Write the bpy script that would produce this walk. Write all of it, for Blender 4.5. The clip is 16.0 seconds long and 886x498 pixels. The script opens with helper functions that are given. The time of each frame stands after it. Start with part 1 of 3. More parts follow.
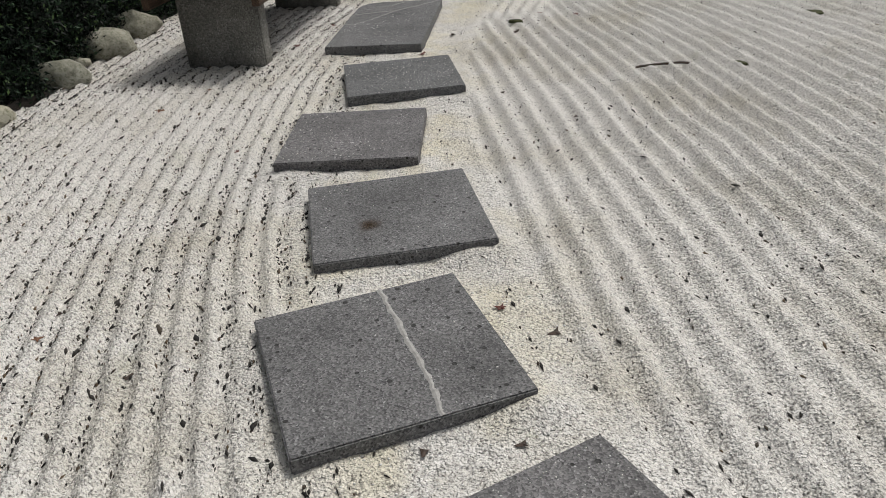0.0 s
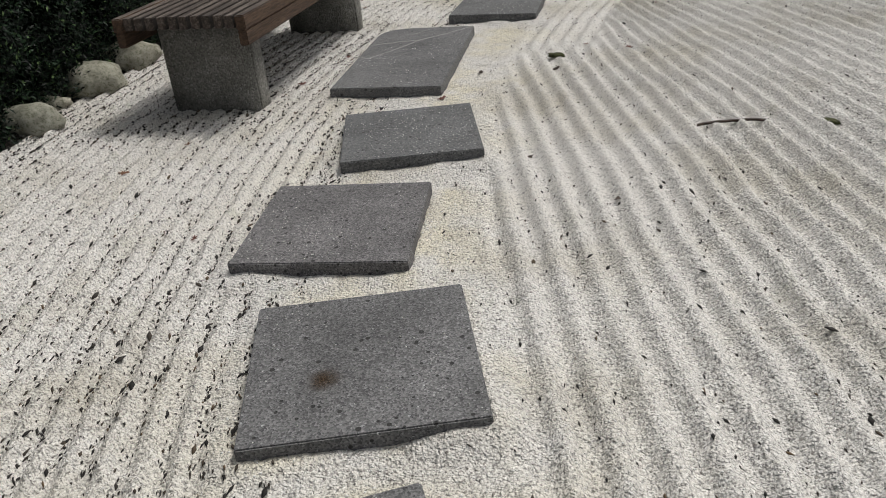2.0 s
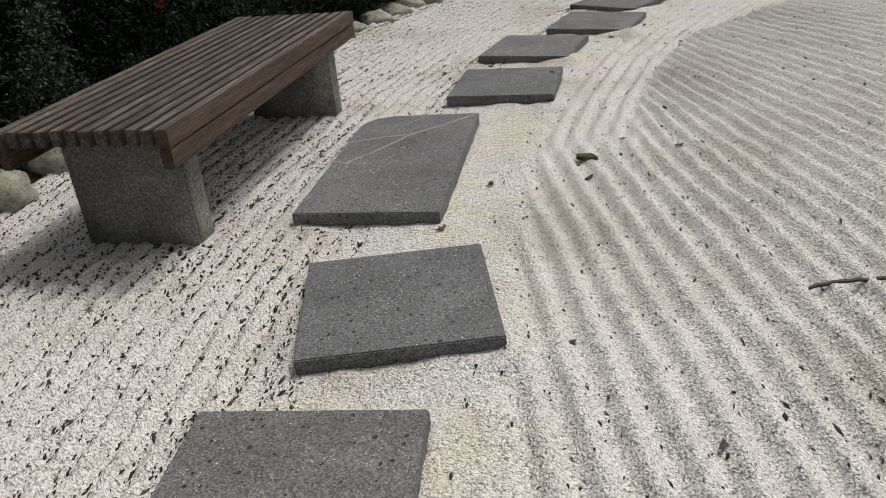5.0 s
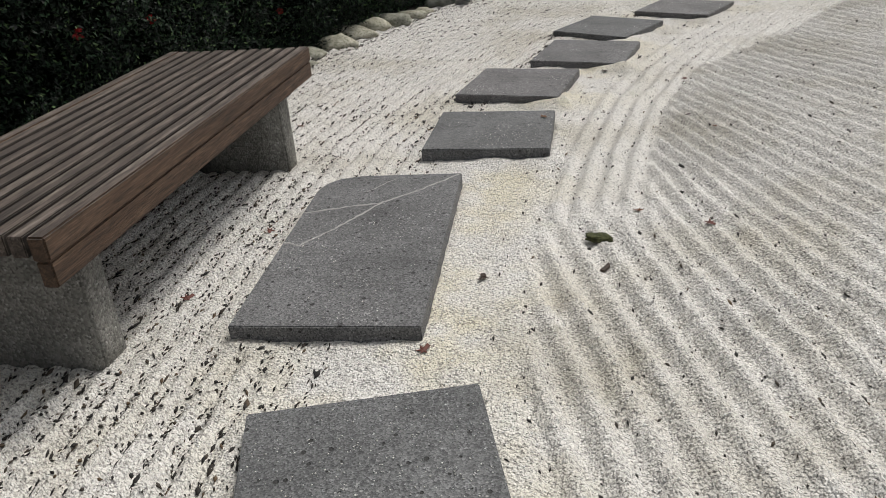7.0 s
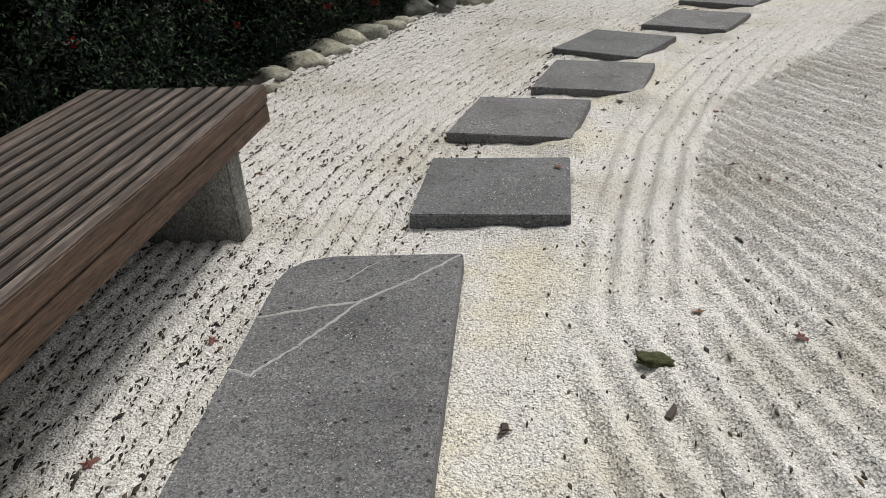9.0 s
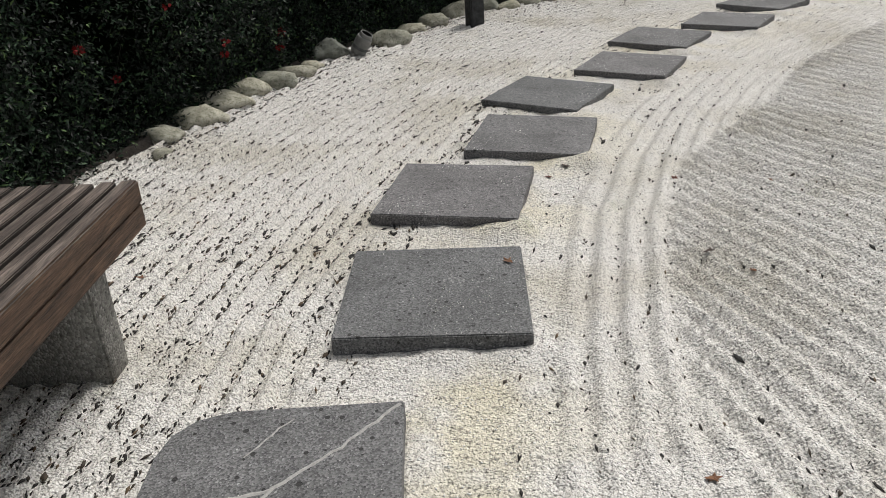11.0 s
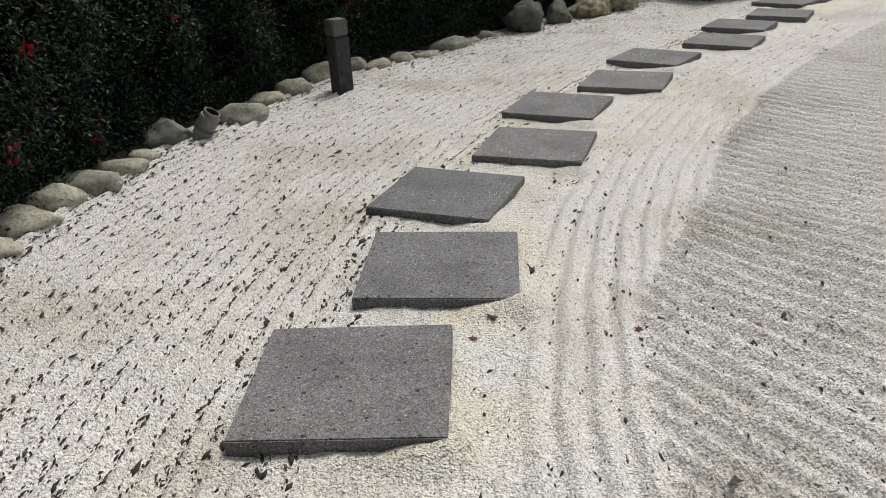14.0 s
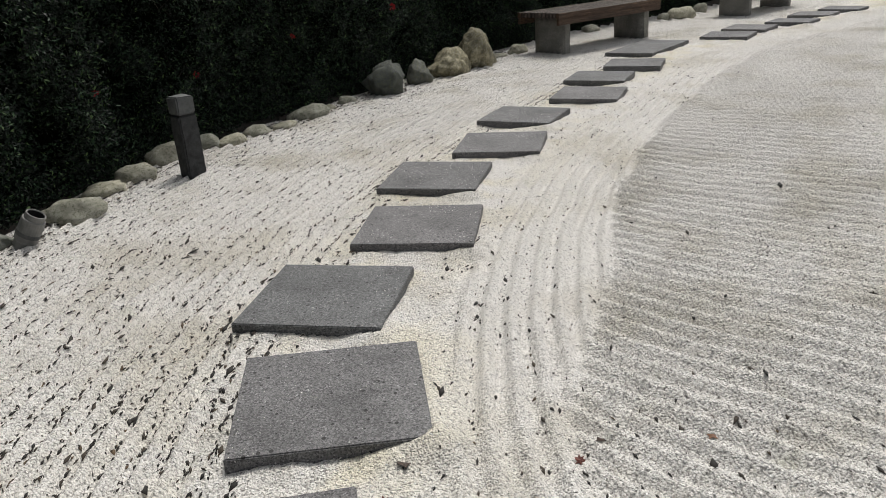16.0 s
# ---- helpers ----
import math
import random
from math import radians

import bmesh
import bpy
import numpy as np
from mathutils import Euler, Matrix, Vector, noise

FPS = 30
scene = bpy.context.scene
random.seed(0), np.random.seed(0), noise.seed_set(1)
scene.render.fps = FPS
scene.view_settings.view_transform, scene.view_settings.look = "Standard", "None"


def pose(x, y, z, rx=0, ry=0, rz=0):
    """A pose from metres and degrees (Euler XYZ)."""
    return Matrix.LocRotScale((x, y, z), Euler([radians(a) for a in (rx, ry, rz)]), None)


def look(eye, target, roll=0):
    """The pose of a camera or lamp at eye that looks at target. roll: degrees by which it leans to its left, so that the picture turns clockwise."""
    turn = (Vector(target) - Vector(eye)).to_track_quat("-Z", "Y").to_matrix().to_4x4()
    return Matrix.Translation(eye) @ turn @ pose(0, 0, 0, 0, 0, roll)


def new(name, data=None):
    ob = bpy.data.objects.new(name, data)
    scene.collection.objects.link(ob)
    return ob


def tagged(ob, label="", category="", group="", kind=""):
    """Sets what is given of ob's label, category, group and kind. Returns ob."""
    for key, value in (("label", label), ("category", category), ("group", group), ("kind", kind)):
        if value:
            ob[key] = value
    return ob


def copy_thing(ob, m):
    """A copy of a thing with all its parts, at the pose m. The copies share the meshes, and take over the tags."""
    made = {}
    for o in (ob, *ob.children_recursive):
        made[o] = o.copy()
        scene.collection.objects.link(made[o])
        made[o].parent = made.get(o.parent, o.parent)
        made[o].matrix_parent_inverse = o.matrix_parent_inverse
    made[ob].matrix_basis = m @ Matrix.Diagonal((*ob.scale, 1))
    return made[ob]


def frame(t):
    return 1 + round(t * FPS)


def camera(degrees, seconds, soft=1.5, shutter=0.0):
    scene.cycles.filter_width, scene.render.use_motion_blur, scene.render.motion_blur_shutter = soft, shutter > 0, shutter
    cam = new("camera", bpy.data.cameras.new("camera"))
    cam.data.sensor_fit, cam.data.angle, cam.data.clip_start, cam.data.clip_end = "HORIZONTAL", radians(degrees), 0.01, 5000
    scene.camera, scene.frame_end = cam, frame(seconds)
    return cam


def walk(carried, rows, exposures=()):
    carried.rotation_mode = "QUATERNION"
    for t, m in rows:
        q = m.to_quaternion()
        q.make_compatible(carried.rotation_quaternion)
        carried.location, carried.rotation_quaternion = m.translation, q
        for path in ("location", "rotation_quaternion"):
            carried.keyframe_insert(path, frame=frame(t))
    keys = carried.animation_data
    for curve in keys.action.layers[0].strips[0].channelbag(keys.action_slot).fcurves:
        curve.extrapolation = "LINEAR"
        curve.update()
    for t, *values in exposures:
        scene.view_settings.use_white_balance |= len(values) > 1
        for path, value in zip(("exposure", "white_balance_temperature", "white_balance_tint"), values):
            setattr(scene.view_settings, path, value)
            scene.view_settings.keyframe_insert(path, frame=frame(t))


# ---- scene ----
cam = camera(58.7, 16.0, soft=0.9)
PATH = [
    (0, (0.176, 0.579, 1.272), (-0.19, 2.29, 0.303), -4.3),
    (0.5, (0.139, 0.811, 1.286), (-0.205, 2.532, 0.329), -4.8),
    (1, (0.132, 0.958, 1.282), (-0.223, 2.675, 0.321), -5.1),
    (1.5, (0.156, 1.152, 1.271), (-0.264, 2.852, 0.303), -5.3),
    (2, (0.214, 1.438, 1.289), (-0.29, 3.113, 0.32), -5.3),
    (2.5, (0.212, 1.639, 1.303), (-0.344, 3.293, 0.325), -5.3),
    (3, (0.139, 1.856, 1.304), (-0.417, 3.525, 0.354), -5.5),
    (3.5, (0.093, 2.023, 1.306), (-0.463, 3.704, 0.376), -5.8),
    (4, (0.045, 2.228, 1.282), (-0.512, 3.918, 0.369), -6.3),
    (6.5, (-0.287, 3.112, 1.29), (-0.689, 4.857, 0.398), -4.4),
    (7, (-0.333, 3.334, 1.288), (-0.738, 5.078, 0.398), -4.7),
    (7.5, (-0.414, 3.508, 1.288), (-0.814, 5.251, 0.393), -5.0),
    (8, (-0.492, 3.668, 1.278), (-0.867, 5.411, 0.372), -4.6),
    (8.5, (-0.527, 3.926, 1.266), (-0.889, 5.678, 0.37), -4.1),
    (9, (-0.57, 4.144, 1.281), (-0.907, 5.893, 0.372), -4.1),
    (9.5, (-0.633, 4.333, 1.284), (-0.889, 6.099, 0.38), -3.6),
    (10, (-0.668, 4.491, 1.288), (-0.863, 6.272, 0.398), -3.1),
    (12.5, (-0.748, 5.399, 1.307), (-0.753, 7.213, 0.464), -3.9),
    (13, (-0.76, 5.631, 1.308), (-0.697, 7.448, 0.477), -3.6),
    (13.5, (-0.772, 5.774, 1.343), (-0.661, 7.59, 0.512), -3.1),
    (14, (-0.791, 5.939, 1.354), (-0.585, 7.754, 0.538), -2.6),
    (14.5, (-0.824, 6.129, 1.363), (-0.508, 7.94, 0.577), -2.8),
    (15, (-0.836, 6.231, 1.358), (-0.466, 8.04, 0.59), -3.5),
    (15.5, (-0.803, 6.346, 1.356), (-0.361, 8.148, 0.609), -3.7),
    (16, (-0.755, 6.481, 1.364), (-0.212, 8.27, 0.651), -3.9),
]
walk(cam, [(t, look(eye, target, roll)) for t, eye, target, roll in PATH], [(0.0, -0.57), (4.0, -0.53), (7.0, -0.40), (13.0, -0.32), (16.0, -0.31)])

# ---- world, sun and exposure ----
world = bpy.data.worlds.new("overcast_sky")
scene.world = world
world.use_nodes = True
wn, wl = world.node_tree.nodes, world.node_tree.links
wn.clear()
SUN_EL, SUN_AZ = 61.0, 38.0
sky = wn.new("ShaderNodeTexSky")
sky.sky_type = "NISHITA"
sky.sun_disc = False
sky.sun_elevation = radians(SUN_EL)
sky.sun_rotation = radians(SUN_AZ)
sky.dust_density = 4.0
grey = wn.new("ShaderNodeHueSaturation")
grey.inputs["Saturation"].default_value = 0.25
back = wn.new("ShaderNodeBackground")
back.inputs["Strength"].default_value = 0.13
wout = wn.new("ShaderNodeOutputWorld")
wl.new(sky.outputs[0], grey.inputs["Color"])
wl.new(grey.outputs[0], back.inputs["Color"])
wl.new(back.outputs[0], wout.inputs["Surface"])

sun_data = bpy.data.lights.new("sun", "SUN")
sun_data.energy = 2.7
sun_data.angle = radians(15)
sun_data.color = (1.0, 0.97, 0.92)
sun = new("sun", sun_data)
az = radians(SUN_AZ)
sun_from = Vector((math.sin(az) * math.cos(radians(SUN_EL)), math.cos(az) * math.cos(radians(SUN_EL)), math.sin(radians(SUN_EL))))
sun.matrix_world = look(sun_from * 40, (0, 0, 0))


# ---- materials ----
def material(name):
    """A new node material: its nodes, links and Principled shader."""
    m = bpy.data.materials.new(name)
    m.use_nodes = True
    return m, m.node_tree.nodes, m.node_tree.links, m.node_tree.nodes["Principled BSDF"]


def ramp(nodes, stops):
    r = nodes.new("ShaderNodeValToRGB")
    while len(r.color_ramp.elements) < len(stops):
        r.color_ramp.elements.new(0.5)
    for e, (p, c) in zip(r.color_ramp.elements, stops):
        e.position = p
        e.color = (c, c, c, 1) if isinstance(c, (int, float)) else (*c, 1)
    return r


def texture(nodes, links, kind, scale, coord, **settings):
    t = nodes.new(kind)
    t.inputs["Scale"].default_value = scale
    for key, value in settings.items():
        t.inputs[key].default_value = value
    links.new(coord, t.inputs["Vector"])
    return t


def mixed(nodes, links, fac, a, b, mode="MIX"):
    """A colour mix; fac, a and b are sockets or values."""
    n = nodes.new("ShaderNodeMix")
    n.data_type, n.blend_type = "RGBA", mode
    for value, socket in ((fac, n.inputs[0]), (a, n.inputs[6]), (b, n.inputs[7])):
        if isinstance(value, bpy.types.NodeSocket):
            links.new(value, socket)
        elif isinstance(value, tuple):
            socket.default_value = (*value, 1)
        else:
            socket.default_value = value
    return n.outputs[2]


def bumped(nodes, links, height, distance, strength, shader, under=None):
    b = nodes.new("ShaderNodeBump")
    b.inputs["Distance"].default_value = distance
    b.inputs["Strength"].default_value = strength
    links.new(height, b.inputs["Height"])
    if under is not None:
        links.new(under.outputs[0], b.inputs["Normal"])
    links.new(b.outputs[0], shader.inputs["Normal"])
    return b


def gravel_material():
    m, n, l, p = material("white_gravel")
    co = n.new("ShaderNodeTexCoord").outputs["Object"]
    cell = texture(n, l, "ShaderNodeTexVoronoi", 160, co)
    cell2 = texture(n, l, "ShaderNodeTexVoronoi", 118, co)
    tone = ramp(n, [(0.0, (0.16, 0.15, 0.135)), (0.08, (0.44, 0.415, 0.38)), (0.18, (0.74, 0.71, 0.665)), (0.75, (0.86, 0.838, 0.79)), (1.0, (0.92, 0.90, 0.87))])
    l.new(cell.outputs["Color"], tone.inputs[0])
    big = texture(n, l, "ShaderNodeTexNoise", 1.3, co, Detail=5.0, Roughness=0.6)
    patch = ramp(n, [(0.48, 0.0), (0.70, 0.55)])
    l.new(big.outputs[0], patch.inputs[0])
    colour = mixed(n, l, patch.outputs[0], tone.outputs[0], (0.60, 0.56, 0.44), "MULTIPLY")
    stain = n.new("ShaderNodeAttribute")
    stain.attribute_name = "damp_stain"
    colour = mixed(n, l, stain.outputs["Fac"], colour, (0.99, 0.955, 0.82), "MULTIPLY")
    algae = texture(n, l, "ShaderNodeTexNoise", 4.0, co, Detail=6.0, Roughness=0.7)
    green = ramp(n, [(0.60, 0.0), (0.74, 0.4)])
    l.new(algae.outputs[0], green.inputs[0])
    colour = mixed(n, l, green.outputs[0], colour, (0.34, 0.36, 0.22))
    clump = texture(n, l, "ShaderNodeTexNoise", 105, co, Detail=2.5, Roughness=0.6)
    dusk = ramp(n, [(0.34, 0.40), (0.43, 0.95), (0.60, 1.0)])
    l.new(clump.outputs[0], dusk.inputs[0])
    colour = mixed(n, l, 0.8, colour, dusk.outputs[0], "MULTIPLY")
    # shade between the grains, multiplied into the colour at the cell edges
    gap_shade = ramp(n, [(0.0, 1.0), (0.6, 1.0), (0.95, 0.42)])
    l.new(cell2.outputs["Distance"], gap_shade.inputs[0])
    colour = mixed(n, l, 0.85, colour, gap_shade.outputs[0], "MULTIPLY")
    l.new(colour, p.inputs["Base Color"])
    p.inputs["Roughness"].default_value = 0.85
    first = bumped(n, l, cell.outputs["Distance"], 0.005, 0.8, p)
    first.invert = True
    second = bumped(n, l, cell2.outputs["Distance"], 0.006, 0.8, p, first)
    second.invert = True
    third = bumped(n, l, clump.outputs[0], 0.010, 0.7, p, second)
    lumps = texture(n, l, "ShaderNodeTexNoise", 42, co, Detail=3.0, Roughness=0.65)
    bumped(n, l, lumps.outputs[0], 0.014, 0.8, p, third)
    return m


def slab_material():
    m, n, l, p = material("grey_concrete_slab")
    co = n.new("ShaderNodeTexCoord").outputs["Object"]
    rnd = n.new("ShaderNodeObjectInfo").outputs["Random"]
    shift = n.new("ShaderNodeVectorMath")
    shift.operation = "MULTIPLY_ADD"
    shift.inputs[1].default_value = (1, 1, 1)
    l.new(co, shift.inputs[0])
    three = n.new("ShaderNodeCombineXYZ")
    mult = n.new("ShaderNodeMath")
    mult.operation = "MULTIPLY"
    mult.inputs[1].default_value = 37.0
    l.new(rnd, mult.inputs[0])
    l.new(mult.outputs[0], three.inputs[0])
    l.new(three.outputs[0], shift.inputs[2])
    v = shift.outputs[0]
    grain = texture(n, l, "ShaderNodeTexVoronoi", 210, v)
    tone = ramp(n, [(0.0, (0.026, 0.026, 0.027)), (0.45, (0.096, 0.096, 0.096)), (0.85, (0.170, 0.168, 0.168)), (0.95, (0.24, 0.24, 0.24)), (1.0, (0.50, 0.50, 0.49))])
    l.new(grain.outputs["Color"], tone.inputs[0])
    cloud = texture(n, l, "ShaderNodeTexNoise", 3.2, v, Detail=6.0, Roughness=0.65)
    light = ramp(n, [(0.3, 0.80), (0.5, 1.22), (0.72, 1.6)])
    l.new(cloud.outputs[0], light.inputs[0])
    colour = mixed(n, l, 1.0, tone.outputs[0], light.outputs[0], "MULTIPLY")
    each = ramp(n, [(0.0, (0.88, 0.90, 0.90)), (0.5, (1.0, 1.0, 1.0)), (1.0, (1.10, 1.07, 1.07))])
    l.new(rnd, each.inputs[0])
    colour = mixed(n, l, 1.0, colour, each.outputs[0], "MULTIPLY")
    pits = texture(n, l, "ShaderNodeTexVoronoi", 25, v)
    size = n.new("ShaderNodeMath")
    size.operation = "MULTIPLY_ADD"
    size.inputs[1].default_value = -0.15
    l.new(pits.outputs["Color"], size.inputs[0])
    l.new(pits.outputs["Distance"], size.inputs[2])
    hole = ramp(n, [(0.035, 1.0), (0.075, 0.0)])
    l.new(size.outputs[0], hole.inputs[0])
    colour = mixed(n, l, hole.outputs[0], colour, (0.028, 0.027, 0.026))
    grit = texture(n, l, "ShaderNodeTexVoronoi", 70, v)
    where = texture(n, l, "ShaderNodeTexNoise", 5.0, v, Detail=3.0)
    rare = n.new("ShaderNodeMath")
    rare.operation = "SUBTRACT"
    l.new(grit.outputs["Distance"], rare.inputs[0])
    gate = ramp(n, [(0.52, 0.0), (0.75, 0.32)])
    l.new(where.outputs[0], gate.inputs[0])
    l.new(gate.outputs[0], rare.inputs[1])
    speck = ramp(n, [(0.02, 0.55), (0.06, 0.0)])
    l.new(rare.outputs[0], speck.inputs[0])
    colour = mixed(n, l, speck.outputs[0], colour, (0.42, 0.42, 0.40))
    l.new(colour, p.inputs["Base Color"])
    p.inputs["Roughness"].default_value = 0.72
    one = bumped(n, l, grain.outputs["Distance"], 0.002, 0.5, p)
    down = n.new("ShaderNodeMath")
    down.operation = "MULTIPLY"
    down.inputs[1].default_value = -1.0
    l.new(hole.outputs[0], down.inputs[0])
    bumped(n, l, down.outputs[0], 0.006, 0.8, p, one)
    return m


def wood_material(name, dark, mid, pale, axis_scale=(26, 1.6, 26)):
    """Weathered timber with its grain along y."""
    m, n, l, p = material(name)
    co = n.new("ShaderNodeTexCoord").outputs["Object"]
    rnd = n.new("ShaderNodeObjectInfo").outputs["Random"]
    mp = n.new("ShaderNodeMapping")
    mp.inputs["Scale"].default_value = axis_scale
    l.new(co, mp.inputs["Vector"])
    comb = n.new("ShaderNodeCombineXYZ")
    mul = n.new("ShaderNodeMath")
    mul.operation = "MULTIPLY"
    mul.inputs[1].default_value = 23.0
    l.new(rnd, mul.inputs[0])
    l.new(mul.outputs[0], comb.inputs[1])
    l.new(mul.outputs[0], comb.inputs[0])
    l.new(comb.outputs[0], mp.inputs["Location"])
    grain = texture(n, l, "ShaderNodeTexNoise", 2.2, mp.outputs[0], Detail=7.0, Roughness=0.7, Distortion=0.6)
    fine = texture(n, l, "ShaderNodeTexNoise", 9.0, mp.outputs[0], Detail=4.0, Roughness=0.7)
    tone = ramp(n, [(0.30, dark), (0.50, mid), (0.70, pale)])
    l.new(grain.outputs[0], tone.inputs[0])
    streak = ramp(n, [(0.36, 0.38), (0.50, 0.95), (0.64, 1.35)])
    l.new(fine.outputs[0], streak.inputs[0])
    colour = mixed(n, l, 1.0, tone.outputs[0], streak.outputs[0], "MULTIPLY")
    each = ramp(n, [(0.0, 0.8), (1.0, 1.2)])
    l.new(rnd, each.inputs[0])
    colour = mixed(n, l, 1.0, colour, each.outputs[0], "MULTIPLY")
    l.new(colour, p.inputs["Base Color"])
    p.inputs["Roughness"].default_value = 0.75
    bumped(n, l, fine.outputs[0], 0.004, 0.6, p)
    return m


def aggregate_material():
    m, n, l, p = material("exposed_aggregate_concrete")
    co = n.new("ShaderNodeTexCoord").outputs["Object"]
    cell = texture(n, l, "ShaderNodeTexVoronoi", 130, co)
    tone = ramp(n, [(0.0, (0.10, 0.095, 0.085)), (0.4, (0.21, 0.205, 0.185)), (0.8, (0.31, 0.30, 0.27)), (1.0, (0.46, 0.45, 0.42))])
    l.new(cell.outputs["Color"], tone.inputs[0])
    cloud = texture(n, l, "ShaderNodeTexNoise", 5.0, co, Detail=5.0)
    damp = ramp(n, [(0.35, 0.7), (0.65, 1.1)])
    l.new(cloud.outputs[0], damp.inputs[0])
    l.new(mixed(n, l, 1.0, tone.outputs[0], damp.outputs[0], "MULTIPLY"), p.inputs["Base Color"])
    p.inputs["Roughness"].default_value = 0.85
    b = bumped(n, l, cell.outputs["Distance"], 0.005, 0.8, p)
    b.invert = True
    return m


def stone_material(name, dark, mid, pale, blotch):
    m, n, l, p = material(name)
    co = n.new("ShaderNodeTexCoord").outputs["Object"]
    rnd = n.new("ShaderNodeObjectInfo").outputs["Random"]
    cloud = texture(n, l, "ShaderNodeTexNoise", 9.0, co, Detail=8.0, Roughness=0.7)
    tone = ramp(n, [(0.3, dark), (0.5, mid), (0.7, pale)])
    l.new(cloud.outputs[0], tone.inputs[0])
    spots = texture(n, l, "ShaderNodeTexNoise", 48.0, co, Detail=5.0, Roughness=0.85)
    lichen = ramp(n, [(0.50, 0.0), (0.60, 0.85)])
    l.new(spots.outputs[0], lichen.inputs[0])
    colour = mixed(n, l, lichen.outputs[0], tone.outputs[0], blotch)
    each = ramp(n, [(0.0, (0.72, 0.74, 0.72)), (0.5, (1.0, 0.98, 0.94)), (1.0, (1.15, 1.12, 1.04))])
    l.new(rnd, each.inputs[0])
    l.new(mixed(n, l, 1.0, colour, each.outputs[0], "MULTIPLY"), p.inputs["Base Color"])
    p.inputs["Roughness"].default_value = 0.8
    bumped(n, l, spots.outputs[0], 0.012, 0.6, p, bumped(n, l, cloud.outputs[0], 0.02, 0.5, p))
    return m


def leafy_material(name, stops, rough=0.55):
    """Colour chosen leaf by leaf."""
    m, n, l, p = material(name)
    rnd = n.new("ShaderNodeNewGeometry").outputs["Random Per Island"]
    tone = ramp(n, stops)
    l.new(rnd, tone.inputs[0])
    l.new(tone.outputs[0], p.inputs["Base Color"])
    p.inputs["Roughness"].default_value = rough
    return m


def plain_material(name, dark, pale, scale=14.0, rough=0.7, bump=0.003):
    m, n, l, p = material(name)
    co = n.new("ShaderNodeTexCoord").outputs["Object"]
    cloud = texture(n, l, "ShaderNodeTexNoise", scale, co, Detail=7.0, Roughness=0.7)
    tone = ramp(n, [(0.3, dark), (0.7, pale)])
    l.new(cloud.outputs[0], tone.inputs[0])
    l.new(tone.outputs[0], p.inputs["Base Color"])
    p.inputs["Roughness"].default_value = rough
    bumped(n, l, cloud.outputs[0], bump, 0.6, p)
    return m


GRAVEL = gravel_material()
CHIPS = leafy_material("loose_white_chips", [(0.0, (0.42, 0.40, 0.36)), (0.3, (0.64, 0.62, 0.58)), (1.0, (0.84, 0.83, 0.80))], 0.8)
SLAB = slab_material()
SLAT_WOOD = wood_material("weathered_slat_wood", (0.020, 0.014, 0.011), (0.084, 0.064, 0.052), (0.230, 0.192, 0.164))
BEAM_WOOD = wood_material("red_brown_beam_wood", (0.026, 0.014, 0.008), (0.080, 0.046, 0.027), (0.150, 0.094, 0.058))
# near-black wood for slat sides: shade of the gaps put into the colour
SLAT_SHADE = wood_material("slat_side_shade", (0.006, 0.004, 0.003), (0.016, 0.011, 0.008), (0.03, 0.022, 0.016))
AGGREGATE = aggregate_material()
COBBLE = stone_material("river_stone", (0.18, 0.18, 0.14), (0.40, 0.39, 0.325), (0.60, 0.585, 0.51), (0.14, 0.145, 0.09))
DARK_ROCK = stone_material("dark_boulder_stone", (0.05, 0.055, 0.052), (0.10, 0.108, 0.10), (0.17, 0.175, 0.16), (0.13, 0.14, 0.09))
GREY_STONE = stone_material("grey_green_stone", (0.13, 0.14, 0.125), (0.22, 0.235, 0.21), (0.33, 0.34, 0.31), (0.16, 0.17, 0.13))
MOSSY_ROCK = stone_material("mossy_boulder_stone", (0.035, 0.034, 0.025), (0.22, 0.205, 0.15), (0.50, 0.47, 0.36), (0.12, 0.11, 0.035))
LEAF = leafy_material("dark_shrub_leaf", [(0.0, (0.001, 0.0025, 0.0015)), (0.5, (0.004, 0.010, 0.005)), (0.76, (0.013, 0.030, 0.015)), (0.92, (0.042, 0.082, 0.042)), (1.0, (0.12, 0.19, 0.07))], 0.5)
LEAF.node_tree.nodes["Principled BSDF"].inputs["Specular IOR Level"].default_value = 0.2
BLOSSOM = leafy_material("red_blossom", [(0.0, (0.18, 0.006, 0.008)), (1.0, (0.45, 0.016, 0.02))])
TWIG = plain_material("dark_twig_bark", (0.015, 0.012, 0.009), (0.05, 0.04, 0.03))
# near black and without gloss: the hedge's deep shade given as a colour
SHADE = plain_material("inner_thicket_shade", (0.001, 0.0015, 0.001), (0.004, 0.006, 0.003), 20.0, 1.0, 0.03)
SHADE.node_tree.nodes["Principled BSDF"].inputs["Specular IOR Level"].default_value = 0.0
SOIL = plain_material("dark_damp_soil", (0.006, 0.005, 0.004), (0.030, 0.023, 0.017), 40.0, 1.0, 0.01)
LITTER = leafy_material("dark_leaf_litter", [(0.0, (0.008, 0.007, 0.006)), (0.6, (0.024, 0.020, 0.016)), (0.88, (0.06, 0.045, 0.03)), (1.0, (0.13, 0.085, 0.045))], 0.8)
RED_LEAF = plain_material("red_brown_dry_leaf", (0.06, 0.016, 0.012), (0.17, 0.05, 0.03), 60.0, 0.65, 0.001)
TAN_LEAF = plain_material("orange_brown_dry_leaf", (0.09, 0.038, 0.016), (0.22, 0.095, 0.038), 60.0, 0.65, 0.001)
DARK_LEAF = plain_material("dark_brown_dry_leaf", (0.022, 0.015, 0.011), (0.075, 0.045, 0.03), 60.0, 0.7, 0.001)
